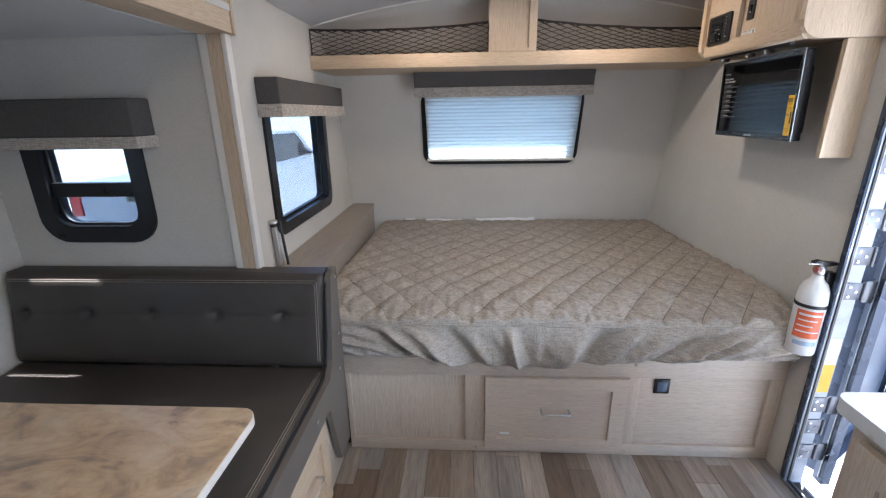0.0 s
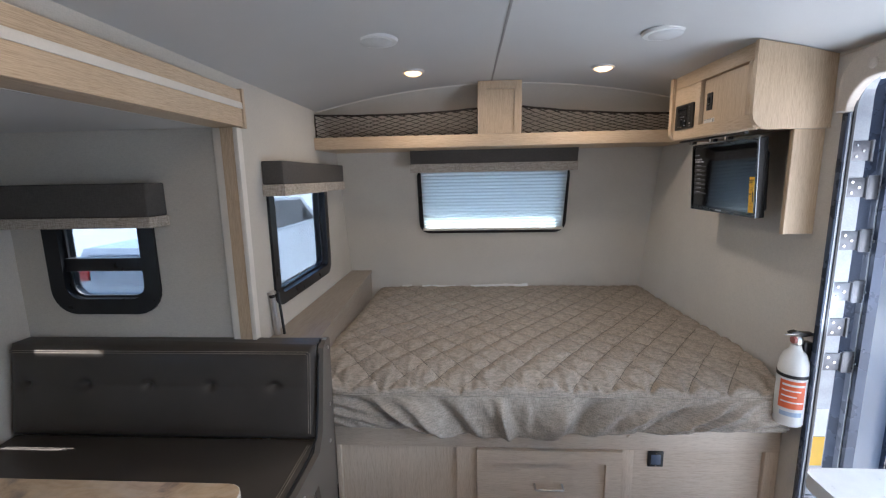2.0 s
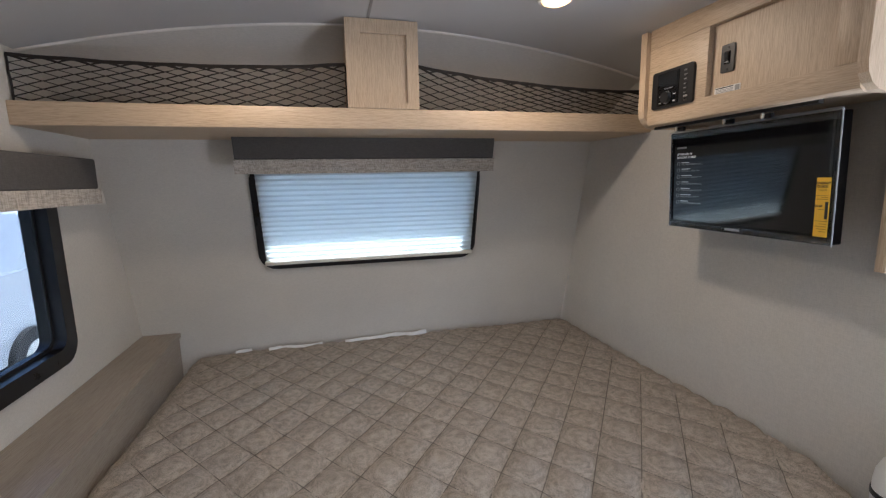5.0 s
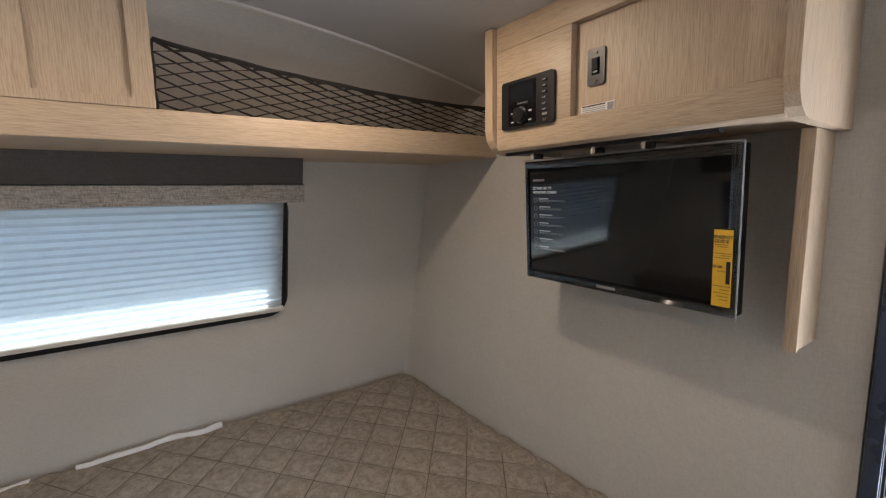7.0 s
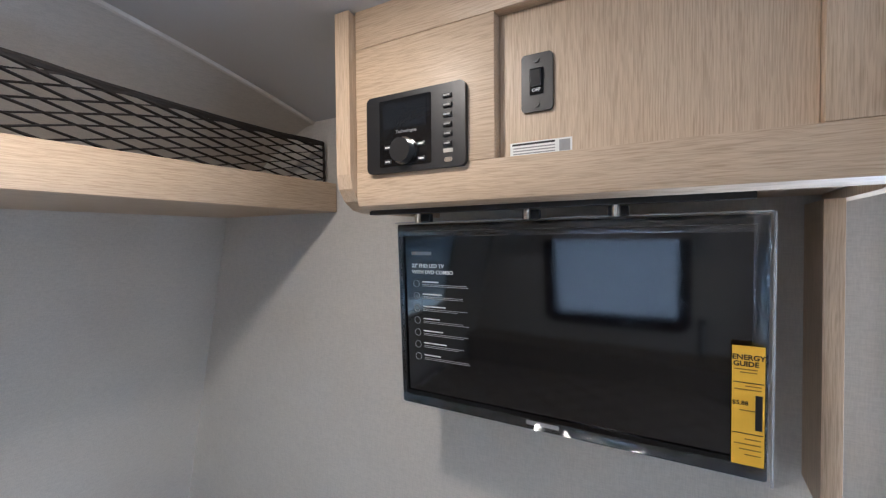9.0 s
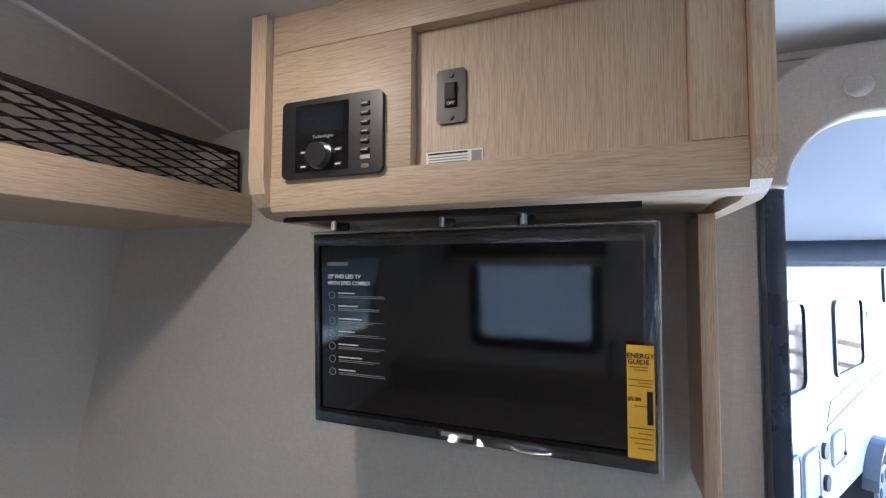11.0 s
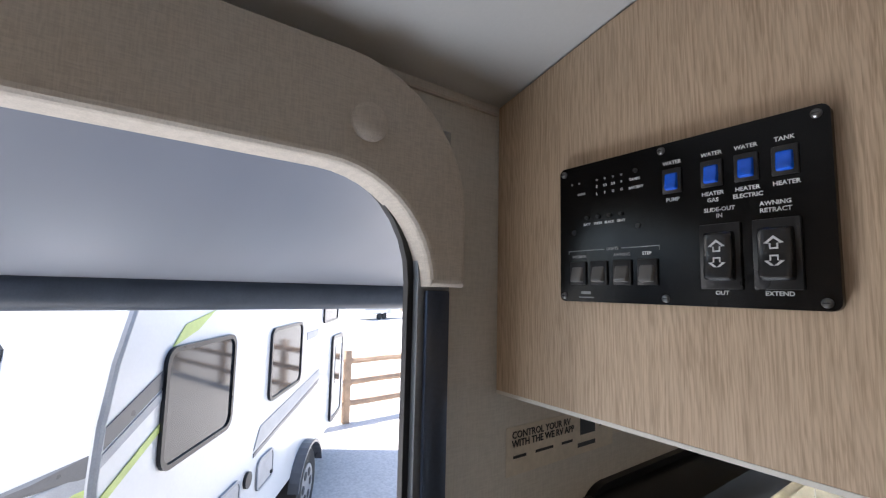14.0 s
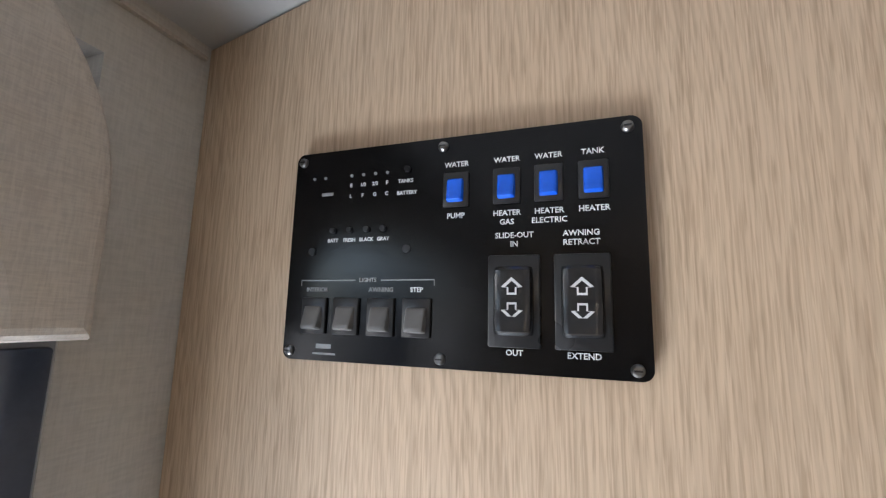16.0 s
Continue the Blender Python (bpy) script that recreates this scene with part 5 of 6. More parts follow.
def rocker_cap(cx, cz, hx, hz, y, profile):
    """A pillow-edged rocker whose face follows profile(v), v running from -1 at its foot to 1 at its head."""
    bm = bmesh.new()
    n, prev = 12, None
    steps = [math.sin(math.pi / 2 * (2 * i / n - 1)) for i in range(n + 1)]
    for v in steps:
        cur = [bm.verts.new((cx + hx * u * (1 - 0.06 * abs(v) ** 6), y + profile(v) * (1 - abs(u) ** 9) ** 0.5 * (1 - abs(v) ** 11) ** 0.5, cz + hz * v * (1 - 0.04 * abs(u) ** 6))) for u in steps]
        if prev:
            for i in range(n):
                bm.faces.new((prev[i], prev[i + 1], cur[i + 1], cur[i]))
        prev = cur
    bmesh.ops.recalc_face_normals(bm, faces=bm.faces)
    return bm


def control_panel():
    t = thing("control_panel", "black systems control panel with blue rocker switches", "control panel", (1.194, 0.79, 1.75))
    ys = 0.7868
    part("plate", prism(bmesh.new(), rounded(PX1, PX0, PZ0, PZ1, 0.005), 0.7805, ys, 'y'), M_PANEL, t, "", False)
    for u, v in ((0.026, 0.045), (0.492, 0.042), (0.967, 0.045), (0.024, 0.96), (0.496, 0.962), (0.966, 0.962)):
        s = part("screw", lathe(bmesh.new(), [(0.0029, 0.0), (0.0027, 0.0012), (0.0018, 0.002), (0.0, 0.0022)], (0, 0, 0), 18), M_SCREW, t)
        s.matrix_local = t.matrix_world.inverted() @ Matrix.Translation((pu(u), ys, pv(v))) @ Matrix.Rotation(radians(-90), 4, 'X')
        c = part("cross_slot", cube(-0.0017, 0.0017, -0.0004, 0.0004, 0.0017, 0.0024), M_BLACK, s)
        c.matrix_parent_inverse = Matrix()
    blue = plain("blue_rocker", (0.01, 0.12, 0.75), 0.25, 0, 0.08, 60, 400, 0.1)
    grey, satin = plain("grey_rocker", (0.16, 0.155, 0.15), 0.3), plain("black_rocker", (0.02, 0.02, 0.021), 0.24)
    def txt(s, u, v, size=0.0062, mat=M_INK):
        size *= 0.61
        lettering(s, t, mat, on_y(pu(u), pv(v), ys + 0.0003), size, 0.0001, bold=0.00008)
    for u, v, up, lo in ((0.532, 0.246, "WATER", ("PUMP",)), (0.671, 0.246, "WATER", ("HEATER", "GAS")), (0.778, 0.246, "WATER", ("HEATER", "ELECTRIC")), (0.885, 0.246, "TANK", ("HEATER",))):
        cx, cz = pu(u), pv(v)
        b = part("rocker_bezel", cube(cx - 0.0067, cx + 0.0067, ys, ys + 0.0018, cz - 0.009, cz + 0.009, bevel=0.0006), M_BEZEL, t)
        part("rocker", rocker_cap(cx, cz - 0.0006, 0.0044, 0.0061, ys + 0.0017, lambda v: 0.0024 - 0.0011 * v + 0.0008 * v * v), blue, b, "bright blue rocker")
        txt(up, u, v - 0.115)
        for i, w in enumerate(lo):
            txt(w, u, v + 0.115 + 0.038 * i)
    for i, u in enumerate((0.103, 0.21, 0.32, 0.428)):
        cx, cz = pu(u), pv(0.797)
        b = part("rocker_bezel", cube(cx - 0.0078, cx + 0.0078, ys, ys + 0.0018, cz - 0.0098, cz + 0.0098, bevel=0.0006), M_BEZEL, t)
        part("rocker", rocker_cap(cx, cz - 0.0012, 0.0056, 0.0064, ys + 0.0017, lambda v: 0.0030 - 0.0022 * v), grey, b)
    txt("INTERIOR", 0.107, 0.678, 0.0052, M_GREYINK), txt("AWNING", 0.317, 0.678, 0.0056, M_GREYINK), txt("STEP", 0.425, 0.678, 0.0056), txt("LIGHTS", 0.274, 0.634, 0.0052, M_GREYINK)
    br = bmesh.new()
    for a, b in (((0.05, 0.66), (0.05, 0.634)), ((0.05, 0.634), (0.235, 0.634)), ((0.315, 0.634), (0.476, 0.634)), ((0.476, 0.634), (0.476, 0.66))):
        tube(br, [(pu(a[0]), ys + 0.0002, pv(a[1])), (pu(b[0]), ys + 0.0002, pv(b[1]))], 0.0003, 4)
    part("bracket_line", br, M_GREYINK, t)
    for u, top, bot in ((0.69, ("SLIDE-OUT", "IN"), "OUT"), (0.853, ("AWNING", "RETRACT"), "EXTEND")):
        cx, cz = pu(u), pv(0.72)
        b = part("switch_bezel", cube(cx - 0.0122, cx + 0.0122, ys, ys + 0.0024, cz - 0.0215, cz + 0.0215, bevel=0.0008), M_BEZEL, t)
        r = part("rocker", rocker_cap(cx, cz, 0.0093, 0.0162, ys + 0.0023, lambda v: 0.0042 + 0.0024 * v * v - 0.0006 * v + 0.0012 * max(0.0, -v - 0.7)), satin, b)
        for s, dz in ((1, 0.006), (-1, -0.0045)):
            o = [(-0.0022, -0.0035), (0.0022, -0.0035), (0.0022, 0.0), (0.005, 0.0), (0.0, 0.0045), (-0.005, 0.0), (-0.0022, 0.0)]
            i_ = [(x * 0.68, z * 0.68 - 0.0002) for x, z in o]
            f = lambda q: [(cx + x, cz + dz + s * z) for x, z in q]
            part("arrow", ring(bmesh.new(), f(o), f(i_), ys + 0.0066, ys + 0.0073, 'y'), M_INK, r, "", False)
        txt(top[0], u, 0.456), txt(top[1], u, 0.492), txt(bot, u, 0.922)
    for s, u, v in (("E", 0.202, 0.184), ("1/3", 0.242, 0.184), ("2/3", 0.282, 0.184), ("F", 0.321, 0.184), ("TANKS", 0.38, 0.184), ("L", 0.202, 0.236), ("F", 0.242, 0.236), ("G", 0.282, 0.236), ("C", 0.321, 0.236), ("BATTERY", 0.385, 0.24), ("BATT", 0.15, 0.447), ("FRESH", 0.206, 0.447), ("BLACK", 0.262, 0.447), ("GRAY", 0.316, 0.447)):
        txt(s, u, v, 0.0046)
    part("print_bar", cube(pu(0.14), pu(0.10), ys, ys + 0.0003, pv(0.225), pv(0.21)), M_GREYINK, t)
    for u, v in ((0.15, 0.40), (0.206, 0.40), (0.262, 0.40), (0.316, 0.40), (0.385, 0.13)):
        part("push_button", cyl(bmesh.new(), (pu(u), ys + 0.001, pv(v)), 0.0016, 0.002, 'y', 12), M_BLACK, t)
    for u in (0.08, 0.39):
        part("plug", cyl(bmesh.new(), (pu(u), ys + 0.0005, pv(0.497)), 0.0022, 0.001, 'y', 14), M_BLACK, t)
    for i, u in enumerate((0.202, 0.242, 0.282, 0.321, 0.07, 0.11)):
        part("indicator", cyl(bmesh.new(), (pu(u), ys + 0.0003, pv(0.135)), 0.0009, 0.0006, 'y', 8), M_GREYINK, t)
    part("logo_bar", cube(pu(0.165), pu(0.115), ys, ys + 0.0003, pv(0.945), pv(0.925)), M_GREYINK, t)
    part("print_bar", cube(pu(0.18), pu(0.105), ys, ys + 0.0003, pv(0.972), pv(0.964)), M_GREYINK, t)
    return t


control_panel()


def card(name, label, y0, y1, z0, z1, mat):
    t = thing(name, label, "sticker", (RW, (y0 + y1) / 2, z0))
    part("paper", cube(RW - 0.0012, RW - 0.0003, y0, y1, z0, z1), mat, t)
    return t


def bars(t, items, mat):
    for y0, y1, z0, z1 in items:
        part("print_bar", cube(RW - 0.0016, RW - 0.0013, min(y0, y1), max(y0, y1), z0, z1), mat, t)


c1 = card("app_card", "cream instruction card stuck to the wall", 0.572, 0.765, 1.508, 1.558, plain("cream_paper", (0.62, 0.55, 0.45), 0.6))
lettering("CONTROL YOUR RV", c1, M_BLACK, pose_on_x(RW - 0.0016, 0.757, 1.549), 0.0105, align='LEFT', bold=0.0002)
lettering("WITH THE WE RV APP", c1, M_BLACK, pose_on_x(RW - 0.0016, 0.757, 1.540), 0.0105, align='LEFT', bold=0.0002)
bars(c1, [(0.755, 0.735, 1.525, 1.528), (0.72, 0.69, 1.525, 1.528), (0.675, 0.655, 1.525, 1.528), (0.64, 0.61, 1.530, 1.552), (0.645, 0.61, 1.516, 1.521), (0.60, 0.575, 1.535, 1.548)], M_BLACK)
c2 = card("wall_card", "white safety card stuck to the wall", 0.768, 0.83, 1.39, 1.466, plain("grey_card", (0.52, 0.49, 0.45), 0.6))
bars(c2, [(0.815, 0.783, 1.448, 1.456)], M_BLACK)
bars(c2, [(0.822, 0.778, 1.436 - 0.006 * i, 1.438 - 0.006 * i) for i in range(6)], M_GREYINK)
c3 = card("notice_card", "yellow tyre pressure notice stuck to the wall", 0.716, 0.816, 1.255, 1.374, M_YELLOW)
part("heading_band", cube(RW - 0.0016, RW - 0.0013, 0.722, 0.812, 1.357, 1.369), plain("dark_brown_print", (0.06, 0.04, 0.03), 0.6), c3)
lettering("TPMS NOTICE", c3, M_YELLOW, pose_on_x(RW - 0.0019, 0.767, 1.363), 0.0105, bold=0.0002)
bars(c3, [(0.81, 0.725, 1.345 - 0.006 * i, 1.3475 - 0.006 * i) for i in range(5)] + [(0.75, 0.727, 1.285, 1.31)], M_GREYINK)
c4 = card("wall_card", "faded cream card under the overhead cabinet", 0.42, 0.50, 1.53, 1.56, bpy.data.materials["cream_paper"])
bars(c4, [(0.49, 0.43, 1.55, 1.552), (0.49, 0.44, 1.542, 1.544)], M_GREYINK)
vb = thing("window_blind", "cream slatted blind under a black headrail box", "blind", (RW - 0.05, 0.1, 1.4))
part("headrail", cube(RW - 0.085, RW - 0.001, -0.62, 0.712, 1.40, 1.458, bevel=0.004), M_BLACK, vb, "black headrail box")
slat = mesh_of("slat", cube(-0.022, 0.022, -0.60, 0.66, -0.0012, 0.0012), plain("cream_slat", (0.55, 0.49, 0.38), 0.5), False)
for i in range(18):
    s = new("slat", slat)
    s.parent = vb
    s.matrix_parent_inverse = vb.matrix_world.inverted()
    s.matrix_basis = pose(RW - 0.045, 0.0, 1.388 - 0.022 * i, 0, -32, 0)
for y in (0.60, 0.0):
    cd = bmesh.new()
    tube(cd, [(RW - 0.066, y, 1.40), (RW - 0.066, y, 1.0)], 0.0012, 5)
    part("ladder_cord", cd, M_SEAM, vb)


# ---- outside ----
def gravel():
    m, nt, b = shader("pale_gravel")
    mp = mapped(nt, (1, 1, 1))
    a, c, d = tex_noise(nt, mp, 0.35, 4), tex_noise(nt, mp, 28, 3), tex_noise(nt, mp, 120, 2)
    r = ramp(nt, a.outputs[0], [(0.3, (0.54, 0.52, 0.49)), (0.7, (0.66, 0.63, 0.59))])
    s = ramp(nt, c.outputs[0], [(0.3, (0.75, 0.75, 0.75)), (0.65, (1, 1, 1))])
    nt.links.new(mix(nt, r.outputs[0], s.outputs[0], 1.0, 'MULTIPLY'), b.inputs["Base Color"])
    b.inputs["Roughness"].default_value = 0.95
    bump(nt, b, d.outputs[0], 0.5, 0.006)
    return m


gbm = bmesh.new()
N = 40
gv = [[gbm.verts.new((-400 + 800 * (i / N), -400 + 800 * (j / N), GROUND)) for i in range(N + 1)] for j in range(N + 1)]
for j in range(N):
    for i in range(N):
        gbm.faces.new((gv[j][i], gv[j][i + 1], gv[j + 1][i + 1], gv[j + 1][i]))
structure("ground", gbm, gravel(), "pale dusty gravel lot", "ground")

M_SHELL = plain("white_fibreglass", (0.62, 0.635, 0.65), 0.18, 0, 0.03, 2, 60, 0.03)
M_DARKGLASS = plain("tinted_glass", (0.02, 0.025, 0.03), 0.04, 0.0, 0.1, 3, 40, 0.0)
M_RUBBER = plain("tyre_rubber", (0.02, 0.02, 0.021), 0.8)
M_GREYSTRIPE, M_DARKSTRIPE, M_LIME = plain("grey_decal", (0.30, 0.32, 0.35), 0.35), plain("charcoal_decal", (0.08, 0.085, 0.095), 0.3), plain("lime_decal", (0.44, 0.54, 0.16), 0.35)


def other_trailer():
    O = Matrix.Translation((3.44, 0.96, 0)) @ Matrix(((0.826, 0.564, 0, 0), (-0.564, 0.826, 0, 0), (0, 0, 1, 0), (0, 0, 0, 1)))
    t = thing("travel_trailer", "white travel trailer with grey and lime stripes", "trailer", (5.5, 0.5, GROUND))
    def p(name, bm, mat, parent=t, lab="", smooth=False):
        bm.transform(O)
        return part(name, bm, mat, parent, lab, smooth)
    W, L, B, T = 2.15, 4.45, -0.05, 2.25
    nose = [(0.10, B), (0.0, 0.10), (-0.16, 0.30), (-0.28, 0.52), (-0.335, 0.75), (-0.345, 0.95), (-0.33, 1.15), (-0.28, 1.38), (-0.19, 1.62), (-0.05, 1.86), (0.16, 2.08), (0.42, 2.2), (0.7, T)]
    prof = nose + [(L, T), (L, B)]
    p("body", prism(bmesh.new(), prof, 0.0, W, 'y'), M_SHELL, t, "", True)
    for y0, y1 in ((-0.012, 0.012), (W - 0.012, W + 0.012)):
        bm = bmesh.new()
        tube(bm, [(x, (y0 + y1) / 2, z) for x, z in nose], 0.02, 8)
        p("corner_moulding", bm, M_GREYSTRIPE, t, "grey corner moulding", True)
    p("chassis", cube(0.15, L, 0.15, W - 0.15, -0.22, B - 0.002), M_BLACK)
    def sidewin(name, s0, s1, z0, z1, r=0.08):
        w = p(name, ring(bmesh.new(), rounded(s0, s1, z0, z1, r), rounded(s0 + 0.025, s1 - 0.025, z0 + 0.025, z1 - 0.025, r * 0.8), -0.022, -0.002, 'y'), M_FRAME)
        p("pane", prism(bmesh.new(), rounded(s0 + 0.026, s1 - 0.026, z0 + 0.026, z1 - 0.026, r * 0.8), -0.012, -0.003, 'y'), M_DARKGLASS, w)
    sidewin("window", 0.04, 0.77, 0.82, 1.40), sidewin("window", 1.41, 2.24, 0.80, 1.37), sidewin("window", 3.09, 3.85, 1.28, 1.62, 0.05)
    d = p("door", ring(bmesh.new(), rounded(3.58, 4.22, -0.0, 1.08, 0.08), rounded(3.63, 4.17, 0.05, 1.03, 0.06), -0.03, -0.002, 'y'), M_FRAME)
    p("door_skin", prism(bmesh.new(), rounded(3.631, 4.169, 0.051, 1.029, 0.06), -0.02, -0.003, 'y'), M_SHELL, d)
    p("door_window", prism(bmesh.new(), rounded(3.75, 4.05, 0.45, 0.95, 0.05), -0.026, -0.021, 'y'), M_DARKGLASS, d)
    for i, (s0, s1, z0, z1) in enumerate(((0.03, 0.60, 0.11, 0.47), (0.66, 0.98, 0.05, 0.43), (1.27, 1.60, 0.19, 0.42))):
        h = p("hatch", ring(bmesh.new(), rounded(s0, s1, z0, z1, 0.06), rounded(s0 + 0.018, s1 - 0.018, z0 + 0.018, z1 - 0.018, 0.05), -0.018, -0.002, 'y'), M_GREYSTRIPE if i else M_DARKSTRIPE)
        p("hatch_panel", prism(bmesh.new(), rounded(s0 + 0.019, s1 - 0.019, z0 + 0.019, z1 - 0.019, 0.05), -0.012, -0.003, 'y'), M_SHELL if i == 0 else plain("grey_hatch", (0.4, 0.41, 0.43), 0.4) if i == 1 else bpy.data.materials["grey_hatch"], h)
        p("latch", cube(s1 - 0.06, s1 - 0.035, -0.028, -0.0122, z0 + 0.04, z0 + 0.06), M_BLACK, h)
    for s, z in ((1.10, 0.36), (1.12, 0.14), (0.02, 0.18)):
        p("inlet", cyl(bmesh.new(), (s, -0.012, z), 0.055, 0.02, 'y', 20), M_BLACK)
    p("marker_lamp", prism(bmesh.new(), rounded(-0.12, -0.03, 0.27, 0.33, 0.025), -0.02, -0.002, 'y'), plain("amber_lens", (0.75, 0.2, 0.03), 0.2), t, "amber marker lamp")
    for name, pts, mat in (("stripe", [(-0.33, 1.05), (0.04, 1.22), (0.04, 1.30), (-0.33, 1.13)], M_DARKSTRIPE), ("stripe", [(-0.33, 0.99), (0.04, 1.16), (0.04, 1.205), (-0.33, 1.035)], M_GREYSTRIPE),
                           ("stripe", [(-0.31, 0.84), (0.05, 1.02), (0.05, 1.06), (-0.31, 0.88)], M_LIME), ("stripe", [(1.2, 0.52), (3.0, 0.70), (3.0, 0.78), (1.3, 0.66)], M_GREYSTRIPE), ("stripe", [(1.2, 0.47), (3.0, 0.63), (3.0, 0.67), (1.2, 0.50)], M_DARKSTRIPE),
                           ("stripe", [(0.10, 1.40), (0.32, 1.46), (0.50, 1.56), (0.20, 1.50)], M_LIME), ("notice", [(-0.18, 0.60), (-0.02, 0.60), (-0.02, 0.68), (-0.18, 0.68)], M_YELLOW)):
        p(name, prism(bmesh.new(), pts, -0.006, -0.0012, 'y'), mat)
    p("logo_bar", cube(2.45, 2.9, -0.006, -0.0012, 1.16, 1.24), M_GREYSTRIPE)
    # wheel and fender
    f = bmesh.new()
    pts = [(2.5 + 0.46 * math.cos(a), -0.27 + 0.42 * math.sin(a)) for a in np.linspace(0.25, math.pi - 0.25, 14)]
    prism(f, pts + [(x * 0.93 + 2.5 * 0.07, -0.27 + (z + 0.27) * 0.93) for x, z in reversed(pts)], -0.10, -0.001, 'y')
    p("fender", f, M_DARKSTRIPE, t, "dark wheel fender")
    w = p("wheel", cyl(bmesh.new(), (2.5, 0.06, GROUND + 0.345), 0.335, 0.22, 'y', 40), M_RUBBER, t, "black tyre", True)
    p("rim", cyl(bmesh.new(), (2.5, -0.052, GROUND + 0.345), 0.2, 0.012, 'y', 32), M_METAL, w)
    for k in range(6):
        a = k * math.pi / 3
        p("spoke_gap", cyl(bmesh.new(), (2.5 + 0.125 * math.cos(a), -0.060, GROUND + 0.345 + 0.125 * math.sin(a)), 0.042, 0.004, 'y', 14), M_BLACK, w)
    # nose face: window and curved decals follow the profile
    def face_x(z):
        return float(np.interp(z, [q[1] for q in nose], [q[0] for q in nose]))
    def on_nose(outline, off):
        bm = bmesh.new()
        c = (sum(u for u, _ in outline) / len(outline), sum(v for _, v in outline) / len(outline))
        rings = []
        for k in (1.0, 0.75, 0.5, 0.25):
            rings.append([bm.verts.new((face_x(c[1] + (v - c[1]) * k) - off, c[0] + (u - c[0]) * k, c[1] + (v - c[1]) * k)) for u, v in outline])
        mid = bm.verts.new((face_x(c[1]) - off, *c))
        n = len(outline)
        for a, b in zip(rings, rings[1:]):
            for i in range(n):
                bm.faces.new((a[i], a[(i + 1) % n], b[(i + 1) % n], b[i]))
        for i in range(n):
            bm.faces.new((rings[-1][i], rings[-1][(i + 1) % n], mid))
        base = [bm.verts.new((face_x(v) + 0.002, u, v)) for u, v in outline]
        for i in range(n):
            bm.faces.new((rings[0][i], base[i], base[(i + 1) % n], rings[0][(i + 1) % n]))
        bmesh.ops.recalc_face_normals(bm, faces=bm.faces)
        return bm
    def smooth_outline(pts, n=5):
        out = []
        m = len(pts)
        for i in range(m):
            p0, p1, p2 = Vector(pts[i - 1]), Vector(pts[i]), Vector(pts[(i + 1) % m])
            a, b = p1.lerp(p0, 0.25), p1.lerp(p2, 0.25)
            for k in range(n + 1):
                s = k / n
                out.append(tuple((1 - s) ** 2 * a + 2 * s * (1 - s) * p1 + s * s * b))
        return out
    win = smooth_outline([(0.43, 1.50), (0.48, 1.05), (0.68, 0.85), (1.10, 0.77), (1.55, 0.85), (1.75, 1.05), (1.80, 1.50)])
    p("nose_window", on_nose(win, 0.012), M_DARKGLASS, t, "large tinted nose window")
    smile = [(0.62, 0.70), (0.86, 0.60), (1.16, 0.555), (1.46, 0.60), (1.80, 0.72), (1.46, 0.62), (1.16, 0.585), (0.86, 0.625)]
    p("nose_stripe", on_nose(smile, 0.010), M_DARKSTRIPE)
    p("nose_stripe", on_nose([(u, v - 0.065) for u, v in smile], 0.010), M_LIME)
    for dz, mat in ((0, M_DARKSTRIPE), (-0.06, M_GREYSTRIPE), (-0.12, M_LIME)):
        p("nose_stripe", on_nose([(0.01, 1.06 + dz), (0.01, 0.98 + dz), (0.56, 0.80 + dz), (0.56, 0.81 + dz)], 0.010), mat)
    for i in range(4):
        p("logo_bar", on_nose([(1.0 + 0.18 * i, 1.62), (1.13 + 0.18 * i, 1.62), (1.12 + 0.18 * i, 1.70), (1.0 + 0.18 * i, 1.70)], 0.010), M_DARKSTRIPE)
    p("nose_skirt", on_nose([(0.02, 0.05), (0.02, 0.30), (2.13, 0.30), (2.13, 0.05)], 0.012), plain("grey_diamond_plate", (0.22, 0.23, 0.25), 0.4, 0.5), t, "grey metal stone guard")
    # drawbar with gas bottle cover and jack
    bm = bmesh.new()
    tube(bm, [(0.3, 0.35, -0.15), (-1.1, 1.07, -0.15)], 0.045, 6), tube(bm, [(0.3, 1.8, -0.15), (-1.1, 1.07, -0.15)], 0.045, 6)
    p("drawbar", bm, M_BLACK)
    p("bottle_cover", cube(-0.72, -0.40, 0.80, 1.35, -0.08, 0.42, bevel=0.07, seg=4), M_WHITE, t, "white gas bottle cover", True)
    p("jack_post", cyl(bmesh.new(), (-0.9, 1.07, -0.05), 0.035, 1.1, 'z', 16), M_BLACK)
    return t


other_trailer()


M_ARM = plain("blue_grey_arm", (0.16, 0.19, 0.24), 0.35, 0.5)


